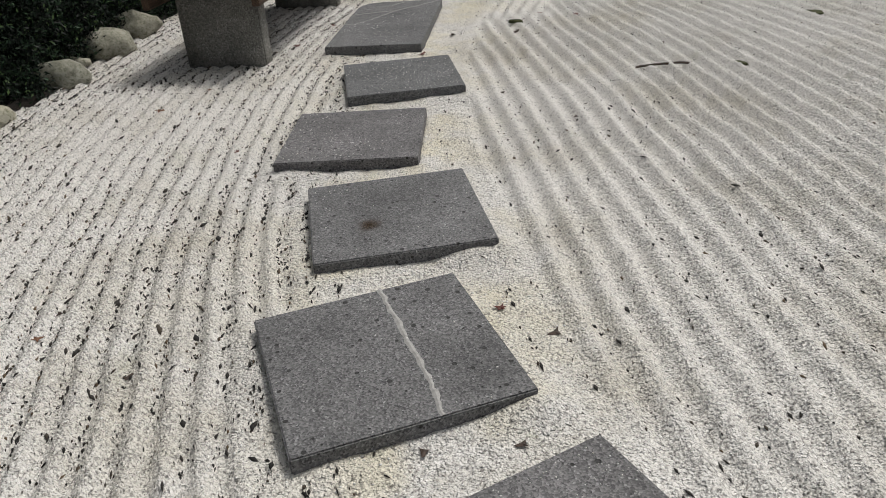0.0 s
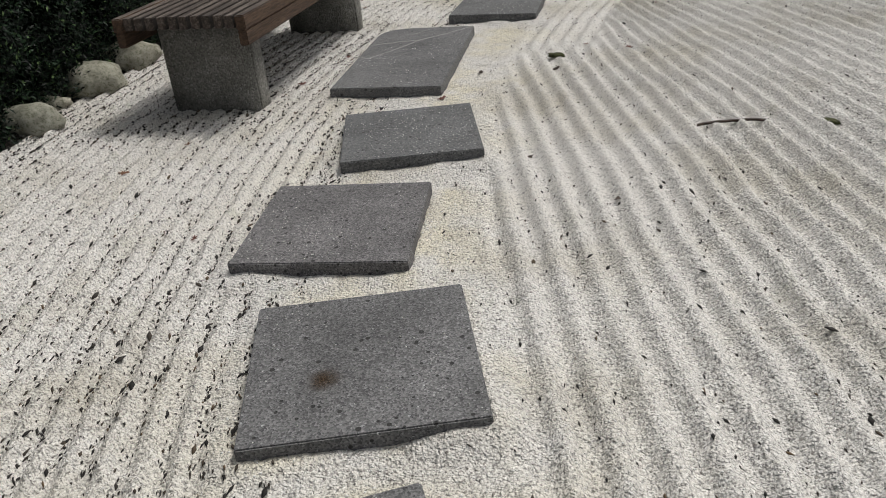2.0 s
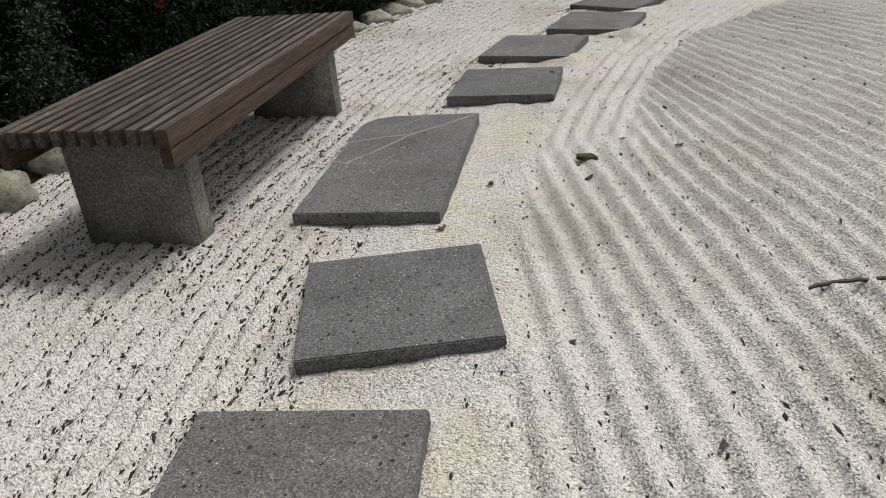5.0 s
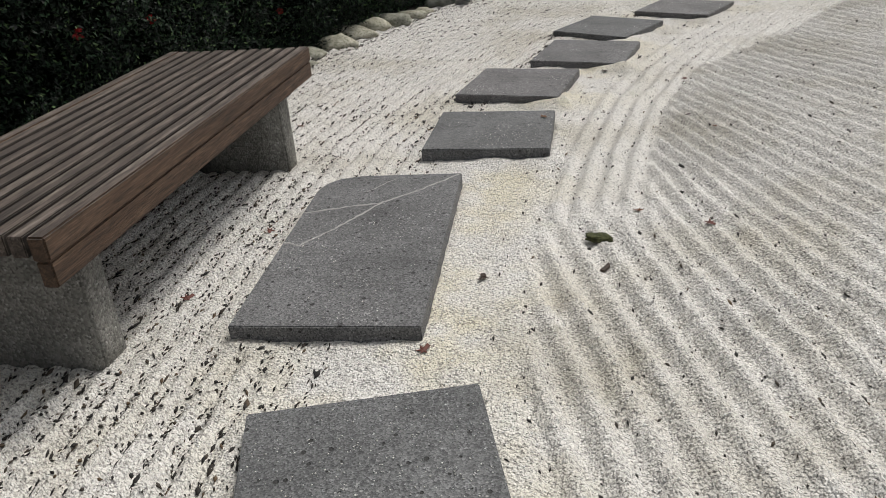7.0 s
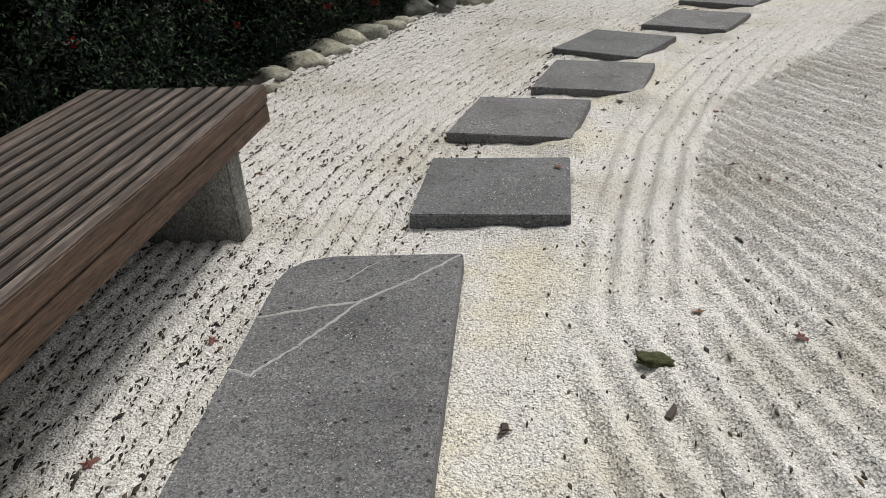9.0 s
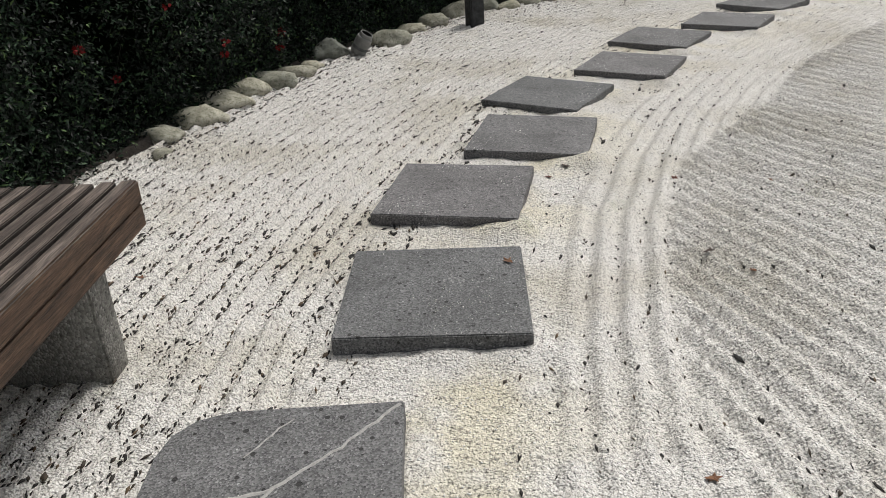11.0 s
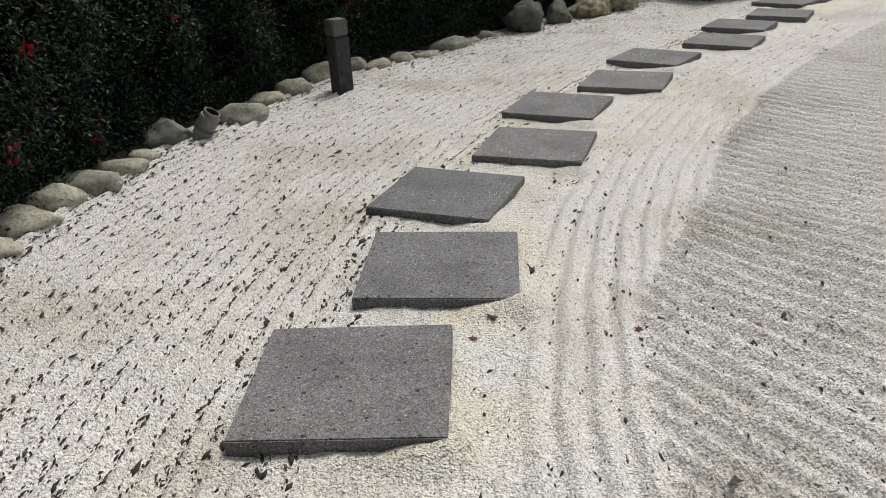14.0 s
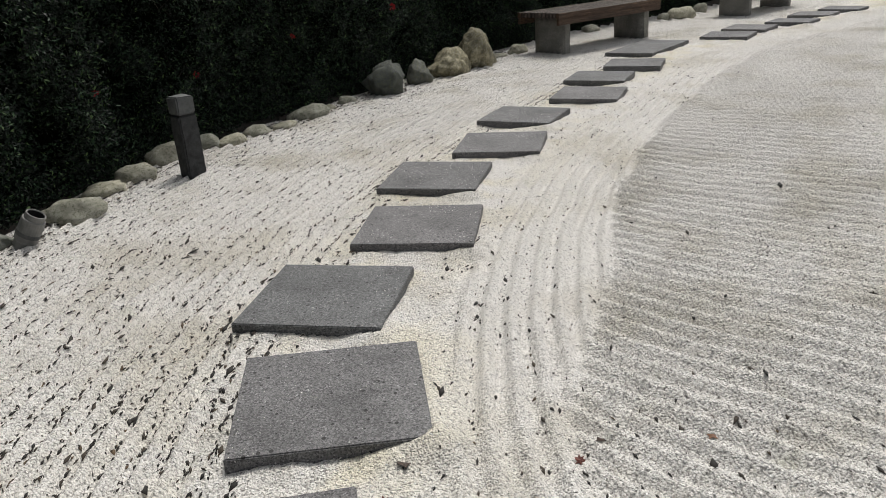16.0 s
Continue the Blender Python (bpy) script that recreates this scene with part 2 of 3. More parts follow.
MOSS = plain_material("dark_green_moss", (0.02, 0.024, 0.008), (0.09, 0.095, 0.035), 70.0, 0.95, 0.01)
PIPE_GREY = plain_material("grey_plastic_pipe", (0.15, 0.15, 0.145), (0.30, 0.30, 0.285), 9.0, 0.45, 0.001)
PIPE_DARK = plain_material("dark_inside_of_pipe", (0.006, 0.006, 0.006), (0.02, 0.02, 0.02))
POST_GREY = plain_material("weathered_dark_post", (0.016, 0.017, 0.018), (0.070, 0.072, 0.072), 17.0, 0.85, 0.012)
POST_TOP = plain_material("weathered_pale_post_top", (0.07, 0.075, 0.075), (0.16, 0.165, 0.16), 16.0, 0.8, 0.005)
MORTAR = plain_material("pale_mortar_filler", (0.26, 0.255, 0.24), (0.46, 0.45, 0.43), 60.0, 0.85, 0.002)
def stain_material():
    """A rusty blot that fades out from its middle."""
    m, n, l, p = material("brown_rust_stain")
    co = n.new("ShaderNodeTexCoord").outputs["Object"]
    blot = texture(n, l, "ShaderNodeTexNoise", 30.0, co, Detail=6.0, Roughness=0.7)
    away = n.new("ShaderNodeVectorMath")
    away.operation = "DISTANCE"
    away.inputs[1].default_value = (-0.10, -0.08, 0.0)
    l.new(co, away.inputs[0])
    edge = n.new("ShaderNodeMath")
    edge.operation = "MULTIPLY_ADD"
    edge.inputs[1].default_value = 0.05
    l.new(blot.outputs[0], edge.inputs[0])
    l.new(away.outputs["Value"], edge.inputs[2])
    fade = ramp(n, [(0.035, 0.8), (0.075, 0.0)])
    l.new(edge.outputs[0], fade.inputs[0])
    l.new(fade.outputs[0], p.inputs["Alpha"])
    p.inputs["Base Color"].default_value = (0.055, 0.033, 0.016, 1)
    p.inputs["Roughness"].default_value = 0.9
    return m


RUST = stain_material()


# ---- mesh helpers ----
def link_mesh(name, bm, mat, smooth=False):
    me = bpy.data.meshes.new(name)
    bm.to_mesh(me)
    bm.free()
    me.materials.append(mat)
    if smooth:
        for f in me.polygons:
            f.use_smooth = True
    return new(name, me)


def part(name, bm, mat, parent, label="", smooth=False):
    ob = link_mesh(name, bm, mat, smooth)
    ob.parent = parent
    if label:
        tagged(ob, label)
    return ob


def array_mesh(name, verts, faces, mat, smooth=False):
    """A mesh object from arrays of points and of faces with equally many corners."""
    me = bpy.data.meshes.new(name)
    verts, faces = np.asarray(verts, np.float32), np.asarray(faces, np.int32)
    k = faces.shape[1]
    me.vertices.add(len(verts))
    me.vertices.foreach_set("co", verts.ravel())
    me.loops.add(faces.size)
    me.loops.foreach_set("vertex_index", faces.ravel())
    me.polygons.add(len(faces))
    me.polygons.foreach_set("loop_start", np.arange(len(faces), dtype=np.int32) * k)
    me.polygons.foreach_set("loop_total", np.full(len(faces), k, np.int32))
    if smooth:
        me.polygons.foreach_set("use_smooth", np.ones(len(faces), bool))
    me.update(calc_edges=True)
    me.validate()
    me.materials.append(mat)
    return new(name, me)


def box_bm(x0, x1, y0, y1, z0, z1, bevel=0.0, segments=2):
    bm = bmesh.new()
    bmesh.ops.create_cube(bm, size=1.0, matrix=Matrix.Translation(((x0 + x1) / 2, (y0 + y1) / 2, (z0 + z1) / 2)) @ Matrix.Diagonal((x1 - x0, y1 - y0, z1 - z0, 1)))
    if bevel:
        bmesh.ops.bevel(bm, geom=list(bm.edges), offset=bevel, segments=segments, affect="EDGES")
    return bm


rng = np.random.default_rng(7)
LATTICE = rng.random((64, 64))


def soft_noise(x, y, size, seed=0):
    """Smooth noise in 0..1 with hills of about that size in metres, for arrays."""
    u, v = np.asarray(x) / size + 17.3 * seed + 200, np.asarray(y) / size + 9.1 * seed + 200
    i, j = np.floor(u).astype(int), np.floor(v).astype(int)
    a, b = u - i, v - j
    a, b = a * a * (3 - 2 * a), b * b * (3 - 2 * b)
    g = lambda p, q: LATTICE[p % 64, q % 64]  # noqa: E731
    return (g(i, j) * (1 - a) + g(i + 1, j) * a) * (1 - b) + (g(i, j + 1) * (1 - a) + g(i + 1, j + 1) * a) * b


def smooth_step(lo, hi, v):
    w = np.clip((v - lo) / (hi - lo), 0, 1)
    return w * w * (3 - 2 * w)


# ---- plan ----
# stepping slabs: centre x, y, turn in degrees, length along the path
SLABS = [
    (0.165, 1.50, 39.0, 0.60), (-0.342, 2.174, 29.3, 0.60), (-0.498, 2.983, 20.1, 0.60), (-0.857, 3.734, 7.7, 0.60),
    (-0.842, 4.607, 18.1, 0.60), (-1.205, 5.832, 4.0, 1.22), (-0.902, 7.074, 1.2, 0.60), (-0.858, 7.960, -9.2, 0.60),
    (-0.487, 8.701, -11.5, 0.60), (-0.349, 9.498, -28.3, 0.60), (0.251, 10.166, -25.3, 0.60), (0.610, 11.006, -31.0, 0.60),
    (1.282, 11.591, -30.0, 0.60), (1.803, 12.372, -43.0, 0.60), (2.678, 12.908, -39.0, 0.60), (3.208, 13.676, -41.0, 0.60),
    (3.946, 14.230, -38.0, 0.60), (4.761, 15.276, -54.0, 1.22), (6.156, 15.560, -50.0, 0.60), (6.852, 16.024, -56.0, 0.60),
    (7.751, 16.220, -58.0, 0.60), (8.60, 16.75, -58.0, 0.60), (9.45, 17.05, -60.0, 0.60),
]
SLAB_WIDTH, SLAB_TOP, SLAB_THICK = 0.60, 0.058, 0.085
# how high the gravel lies against each slab's front right corner
HEAPS = [0.030, 0.026, 0.024, 0.0, 0.016, 0.0, 0.010, 0.034, 0.036, 0.026, 0.022, 0.028, 0.020]

# line of the path, through the slabs
trail = np.array([(0.9, -0.6), (0.6, 0.6)] + [(x, y) for x, y, *_ in SLABS] + [(11.5, 18.2), (15.0, 19.8)])
for _ in range(3):
    inner = (trail[:-2] + 2 * trail[1:-1] + trail[2:]) / 4
    trail = np.vstack([trail[:1], inner, trail[-1:]])


def trail_offset(x, y):
    """Metres to the right of the path's line (negative: left)."""
    x, y = np.asarray(x, float).ravel(), np.asarray(y, float).ravel()
    best, side = np.full(len(x), 1e9), np.zeros(len(x))
    for (ax, ay), (bx, by) in zip(trail[:-1], trail[1:]):
        dx, dy = bx - ax, by - ay
        s = np.clip(((x - ax) * dx + (y - ay) * dy) / (dx * dx + dy * dy), 0, 1)
        ex, ey = x - ax - s * dx, y - ay - s * dy
        d = ex * ex + ey * ey
        near = d < best
        best[near] = d[near]
        side[near] = np.sign(ex * dy - ey * dx)[near]
    return np.sqrt(best) * side


FIELD_Y = np.array([-60.0, 4.5, 5.4, 6.3, 7.3, 8.4, 9.5, 10.8, 12.0, 14.0, 90.0])
FIELD_SLOPE = np.array([-0.27, -0.29, -0.36, -0.44, -0.56, -0.70, -0.75, -0.82, -0.98, -1.05, -1.05])
_fy = np.linspace(-60, 90, 3001)
_fx = np.concatenate([[0], np.cumsum(np.interp((_fy[1:] + _fy[:-1]) / 2, FIELD_Y, FIELD_SLOPE)) * 0.05])
# furrow pitch: along the path left and right of it, and in the open field from near to far
PITCH_LEFT, PITCH_RIGHT, TROUGH_RIGHT = 0.086, 0.0940, 0.269
FIELD_NEAR, FIELD_MID, FIELD_FAR = 0.114, 0.140, 0.158
_fu = np.linspace(-200, 200, 40001)
_u0 = -float(np.interp(5.0, _fy, _fx))
_fv = _fu[1:] - _u0
_fp = np.concatenate([[0], np.cumsum(0.01 / (FIELD_NEAR + (FIELD_MID - FIELD_NEAR) * smooth_step(0.6, 2.6, _fv) + (FIELD_FAR - FIELD_MID) * smooth_step(3.0, 6.0, _fv)))])


def band_width(y):
    """Width of the furrows that follow the path on its right."""
    return 0.76 + 0.21 * smooth_step(8.2, 9.4, y)


def ridge(u):
    """A raked furrow's section, -1 to 1: broad rounded crests and narrower troughs."""
    c = np.cos(2 * np.pi * u + 0.45 * np.sin(2 * np.pi * u))
    return 1 - 2 * ((1 - c) / 2) ** 1.6


def raked(x, y):
    """The furrows' section and depth at a place."""
    off = trail_offset(x, y)
    wob = (soft_noise(x, y, 0.32, 1) - 0.5) * 0.022 + (soft_noise(x, y, 1.6, 2) - 0.5) * 0.036
    along = np.where(off > 0, ridge((off - TROUGH_RIGHT + wob) / PITCH_RIGHT + 0.5), ridge((off + wob) / PITCH_LEFT))
    past = off - band_width(y)
    bend = 0.10 * np.exp(-np.clip(past, 0, 9) / 0.25) * smooth_step(5.6, 6.8, y - 0.3 * x)
    field = ridge(np.interp(x - np.interp(y, _fy, _fx) - bend + wob, _fu, _fp))
    open_field = smooth_step(-0.04, 0.04, past + 0.07 * (soft_noise(x, y, 0.4, 5) - 0.5))
    early = 1 - smooth_step(5.9, 6.7, y - 0.3 * x)
    open_field = np.where(off > 0, np.maximum(open_field, early * smooth_step(0.3, 0.4, off)), 0)
    wave = along * (1 - open_field) + field * open_field
    amp = 0.0165 * (0.72 + 0.56 * soft_noise(x, y, 0.7, 3)) * smooth_step(0.28, 0.46, np.abs(off))
    amp *= np.where(off > 0, 0.95 + (0.22 + 0.20 * smooth_step(8.5, 11.0, y)) * open_field, 1.10 + 0.35 * smooth_step(7.0, 9.0, y))
    # trodden flat under the bench
    flat = smooth_step(0.50, 0.36, np.abs(x + 2.03)) * smooth_step(4.80, 5.00, y) * smooth_step(7.0, 6.8, y)
    return wave, amp * (1 - 0.7 * flat)


def ground_height(x, y):
    """Height of the raked gravel."""
    shape = np.shape(x)
    x, y = np.asarray(x, float).ravel(), np.asarray(y, float).ravel()
    wave, amp = raked(x, y)
    z = wave * amp
    z += (soft_noise(x, y, 0.10, 4) - 0.5) * 0.010 + (soft_noise(x, y, 0.035, 6) - 0.5) * 0.008 + (soft_noise(x, y, 2.5, 7) - 0.5) * 0.02
    for i, (cx, cy, turn, length) in enumerate(SLABS):
        near = np.flatnonzero((np.abs(x - cx) < 1.1) & (np.abs(y - cy) < 1.1))
        if not len(near):
            continue
        c, s = math.cos(radians(turn)), math.sin(radians(turn))
        px, py = x[near] - cx, y[near] - cy
        lx, ly = np.abs(px * c + py * s) - SLAB_WIDTH / 2, np.abs(py * c - px * s) - length / 2
        gap = np.hypot(np.maximum(lx, 0), np.maximum(ly, 0)) + np.minimum(np.maximum(lx, ly), 0)
        corner = smooth_step(0.05, 0.30, px * c + py * s) * smooth_step(0.10, -0.30, py * c - px * s)
        pile = 0.016 * soft_noise(x[near], y[near], 0.16, 8) + 0.006 * soft_noise(x[near], y[near], 0.05, 10) + HEAPS[i % len(HEAPS)] * corner
        z[near] -= (wave * amp)[near] * (1 - smooth_step(0.02, 0.16, gap))
        heap = pile * (1 - smooth_step(0.0, 0.12, gap))
        z[near] += heap
        z[near] = np.where(gap < -0.012, -0.015, z[near])
    return z.reshape(shape)


def axis(*runs):
    """Grid lines: (from, to, step) one after another."""
    return np.concatenate([np.arange(a, b - 1e-6, s) for a, b, s in runs] + [[runs[-1][1]]])


# ---- ground: one sheet of raked gravel ----
gx = axis((-80, -20, 15), (-20, -5, 1.5), (-5, -3.3, 0.1), (-3.3, 3.4, 0.018), (3.4, 7.0, 0.032), (7.0, 10.0, 0.045), (10.0, 14.0, 0.15), (14, 30, 2.0), (30, 120, 15))
gy = axis((-60, -10, 10), (-10, 0.6, 0.6), (0.6, 13.0, 0.018), (13.0, 18.0, 0.028), (18.0, 24.0, 0.2), (24, 40, 2.0), (40, 120, 16))
X, Y = np.meshgrid(gx, gy)
Z = ground_height(X, Y)
idx = np.arange(X.size).reshape(X.shape)
quads = np.stack([idx[:-1, :-1], idx[:-1, 1:], idx[1:, 1:], idx[1:, :-1]], -1).reshape(-1, 4)
ground = array_mesh("ground", np.stack([X, Y, Z], -1).reshape(-1, 3), quads, GRAVEL, True)
# yellowish algae stain in the gravel that the slabs keep damp
away = np.abs(trail_offset(X, Y))
blot = 0.6 * soft_noise(X.ravel(), Y.ravel(), 0.31, 41) + 0.4 * soft_noise(X.ravel() + Y.ravel() * 0.4, Y.ravel() - X.ravel() * 0.4, 0.09, 42)
stain = np.exp(-np.maximum(away - 0.22, 0) / 0.2) * smooth_step(0.3, 0.8, blot)
ground.data.attributes.new("damp_stain", "FLOAT", "POINT").data.foreach_set("value", np.clip(stain, 0, 1).astype(np.float32))
tagged(ground, "off-white gravel raked into parallel furrows", "ground", kind="structure")


# ---- stepping slabs ----
def paving_slab(length, broken=False):
    bm = bmesh.new()
    w, h = SLAB_WIDTH / 2, length / 2
    outline = [(-w, -h), (w, -h), (w, h), (-w, h)]
    if broken:
        outline = [(-w, -h), (w, -h), (w, h), (-w + 0.16, h - 0.005), (-w + 0.07, h - 0.035), (-w + 0.02, h - 0.09), (-w, h - 0.17)]
    low = [bm.verts.new((x, y, -SLAB_THICK)) for x, y in outline]
    top = [bm.verts.new((x, y, 0)) for x, y in outline]
    bm.faces.new(top)
    bm.faces.new(low[::-1])
    for i in range(len(top)):
        j = (i + 1) % len(top)
        bm.faces.new((low[i], low[j], top[j], top[i]))
    bmesh.ops.bevel(bm, geom=[e for e in bm.edges if e.verts[0].co.z > -0.01 or e.verts[1].co.z > -0.01], offset=0.004, segments=2, affect="EDGES")
    return bm


def strip_bm(points, width, z, lift=0.0025):
    """A thin raised bead along points, for joints and scratches."""
    bm = bmesh.new()
    pts = [Vector((x, y, 0)) for x, y in points]
    rows = []
    for i, q in enumerate(pts):
        d = (pts[min(i + 1, len(pts) - 1)] - pts[max(i - 1, 0)]).normalized()
        nrm = Vector((-d.y, d.x, 0))
        w = width * (0.7 + 0.6 * random.random()) / 2
        rows.append([bm.verts.new(q + nrm * w + Vector((0, 0, z))), bm.verts.new(q + Vector((0, 0, z + lift))), bm.verts.new(q - nrm * w + Vector((0, 0, z)))])
    for a, b in zip(rows[:-1], rows[1:]):
        bm.faces.new((a[0], a[1], b[1], b[0]))
        bm.faces.new((a[1], a[2], b[2], b[1]))
    bmesh.ops.recalc_face_normals(bm, faces=list(bm.faces))
    return bm


def subdivided(points, steps=8, jitter=0.004):
    out = []
    for (ax, ay), (bx, by) in zip(points[:-1], points[1:]):
        for k in range(steps):
            s = k / steps
            out.append((ax + (bx - ax) * s + random.uniform(-jitter, jitter), ay + (by - ay) * s + random.uniform(-jitter, jitter)))
    return out + [points[-1]]


slab_objects = []
for i, (cx, cy, turn, length) in enumerate(SLABS):
    ob = link_mesh("paving_slab", paving_slab(length, broken=(i == 5)), SLAB)
    ob.matrix_world = pose(cx, cy, SLAB_TOP, random.uniform(-0.5, 0.5), random.uniform(-0.5, 0.5), turn)
    text = "square grey concrete stepping slab set in gravel"
    if i == 1:
        text = "square grey concrete stepping slab with pale mortar joint"
    elif i == 2:
        text = "square grey concrete stepping slab with brown rust stain"
    elif i == 5:
        text = "long grey concrete slab with white scratches and broken corner"
    elif i == 17:
        text = "long dark grey concrete stepping slab beside a bench"
    tagged(ob, text, "paving slab", group="stepping slabs")
    slab_objects.append(ob)

part("mortar_joint", strip_bm(subdivided([(0.07, 0.298), (0.07, 0.06), (0.07, -0.15), (0.06, -0.298)], 10), 0.015, 0.0005), MORTAR, slab_objects[1], "pale mortar joint across the slab")
bm = bmesh.new()
for a in range(18):
    r = 0.075
    bm.verts.new((-0.10 + r * math.cos(a * math.tau / 18), -0.08 + 1.15 * r * math.sin(a * math.tau / 18), 0.0006))
bm.faces.new(list(bm.verts))
part("rust_stain", bm, RUST, slab_objects[2], "brown rust stain on the concrete")
for line in ([(0.29, 0.598), (0.15, 0.44), (0.01, 0.31), (-0.08, 0.16), (-0.13, 0.07)], [(0.01, 0.31), (-0.16, 0.26), (-0.295, 0.22)], [(-0.13, 0.07), (-0.19, -0.01), (-0.23, -0.07), (-0.298, -0.04)], [(0.02, 0.56), (-0.08, 0.42)]):
    part("scratch", strip_bm(subdivided(line, 7), 0.010 if len(line) != 2 else 0.005, 0.0005, 0.0015), MORTAR, slab_objects[5], "white scratch on the concrete")


# ---- benches ----
def bench():
    """Slatted bench along local y; the first block's face is at y = 0."""
    base = tagged(new("bench"), "slatted brown timber bench on two aggregate concrete blocks", "bench", group="garden benches")
    length, half, top, slat_h, mid = 1.86, 0.355, 0.530, 0.060, 0.075
    count = 10
    inner = half - 0.052
    step = 2 * inner / count
    for k in range(count):
        x0 = mid - inner + k * step + 0.0045
        a, b = random.uniform(-0.196, -0.184), random.uniform(-0.006, 0.006)
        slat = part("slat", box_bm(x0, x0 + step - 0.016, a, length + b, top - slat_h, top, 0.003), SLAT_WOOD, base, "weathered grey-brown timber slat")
        # side faces are coloured dark to imitate the shade between slats
        slat.data.materials.append(SLAT_SHADE)
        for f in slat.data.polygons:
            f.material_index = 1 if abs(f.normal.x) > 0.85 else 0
    for s in (-1, 1):
        x0, x1 = sorted((mid + s * (half - 0.050), mid + s * half))
        rail = part("edge_rail", box_bm(x0, x1, -0.200, length + 0.012, top - 0.068, top + 0.001, 0.005), BEAM_WOOD, base, "brown timber edge rail")
        rail.data.materials.append(SLAT_WOOD)
        for f in rail.data.polygons:
            f.material_index = 1 if f.normal.z > 0.85 else 0
        part("side_beam", box_bm(x0 + 0.003, x1 - 0.003, -0.197, length + 0.010, top - 0.143, top - 0.0695, 0.005), BEAM_WOOD, base, "red-brown timber side beam")
    for y0, off in ((0.0, 0.078), (1.62, 0.080)):
        bm = box_bm(off - 0.252, off + 0.252, y0, y0 + 0.125, -0.06, top - slat_h - 0.003, 0.008)
        bmesh.ops.subdivide_edges(bm, edges=list(bm.edges), cuts=3, use_grid_fill=True)
        for v in bm.verts:
            v.co += 0.004 * noise.noise_vector(v.co * 14)
        part("support_block", bm, AGGREGATE, base, "grey exposed-aggregate concrete support block", True)
    return base


first_bench = bench()
first_bench.matrix_world = pose(-2.11, 5.02, 0.0, 0, 0, 1.6)
second_bench = copy_thing(first_bench, pose(3.68, 15.98, 0.0, 0, 0, -68))
third_bench = copy_thing(first_bench, pose(7.95, 17.95, 0.0, 0, 0, -62))


# ---- edging stones and boulders ----
def stone(name, w, d, h, seed, mat, rough=0.10, angular=False, subdiv=3):
    """A worn stone of that width, depth and height above ground, its base a little sunk."""
    bm = bmesh.new()
    bmesh.ops.create_icosphere(bm, subdivisions=subdiv, radius=1.0)
    o = Vector((seed * 3.71, seed * 1.37, seed * 5.13))
    for v in bm.verts:
        p = v.co.copy()
        if angular:
            p /= max(abs(p.x), abs(p.y), abs(p.z)) ** 0.7
            p *= 0.86
        k = 1 + rough * 1.8 * noise.noise(p * 1.1 + o) + rough * 0.7 * noise.noise(p * 2.9 + o) + (0.10 * noise.noise(p * 4 + o) + 0.07 * noise.noise(p * 9 + o) if angular else 0)
        if angular:
            for q in range(14):
                nrm = Vector((math.sin(seed + q * 2.4), math.cos(seed * 1.7 + q * 1.9), math.sin(q * 1.3 + seed * 0.6))).normalized()
                over = p.dot(nrm) - 0.66
                if over > 0:
                    p -= nrm * over * 0.85
        v.co = Vector((p.x * k * w / 2, p.y * k * d / 2, p.z * k * h * 0.62 + h * 0.38))
    return link_mesh(name, bm, mat, True)


# along the hedge: x, y, width, height
EDGING = [
    (-2.92, 4.00, 0.26, 0.12), (-2.92, 4.67, 0.33, 0.17), (-3.06, 4.98, 0.22, 0.10), (-2.99, 5.32, 0.37, 0.20), (-3.08, 5.84, 0.38, 0.19),
    (-2.44, 8.70, 0.13, 0.06), (-2.54, 8.98, 0.24, 0.10), (-2.44, 9.29, 0.35, 0.13), (-2.42, 9.62, 0.39, 0.12), (-2.31, 9.91, 0.27, 0.13), (-2.19, 10.14, 0.36, 0.13),
    (-2.10, 10.43, 0.30, 0.10), (-2.02, 10.66, 0.18, 0.07), (-1.52, 11.42, 0.37, 0.15), (-1.37, 11.88, 0.30, 0.11), (-1.20, 12.13, 0.29, 0.15),
    (-1.00, 12.55, 0.31, 0.19), (-0.70, 12.88, 0.23, 0.14), (-0.49, 12.90, 0.26, 0.10),
]
EDGING_FAR = [
    (-0.29, 13.13, 0.25, 0.11), (-0.03, 13.30, 0.26, 0.08), (0.24, 13.60, 0.35, 0.15), (0.47, 13.86, 0.15, 0.08), (0.68, 14.12, 0.21, 0.10),
    (3.05, 16.10, 0.32, 0.08), (3.42, 16.25, 0.30, 0.16), (5.25, 17.70, 0.36, 0.16), (7.00, 18.40, 0.24, 0.13), (7.38, 18.42, 0.56, 0.21), (8.10, 18.97, 0.34, 0.19),
]
for i, (x, y, w, h) in enumerate(EDGING + EDGING_FAR):
    ob = stone("edging_stone", w * 1.02, w * 0.66, h * 0.92, i + 1, COBBLE, 0.20)
    ob.matrix_world = pose(x, y, -0.012, random.uniform(-6, 6), random.uniform(-6, 6), random.uniform(-5, 40) if y > 7 else random.uniform(10, 60))
    tagged(ob, "rounded beige-grey river stone edging the gravel" if w > 0.22 else "small rounded grey stone edging the gravel", "stone", group="edging stones")

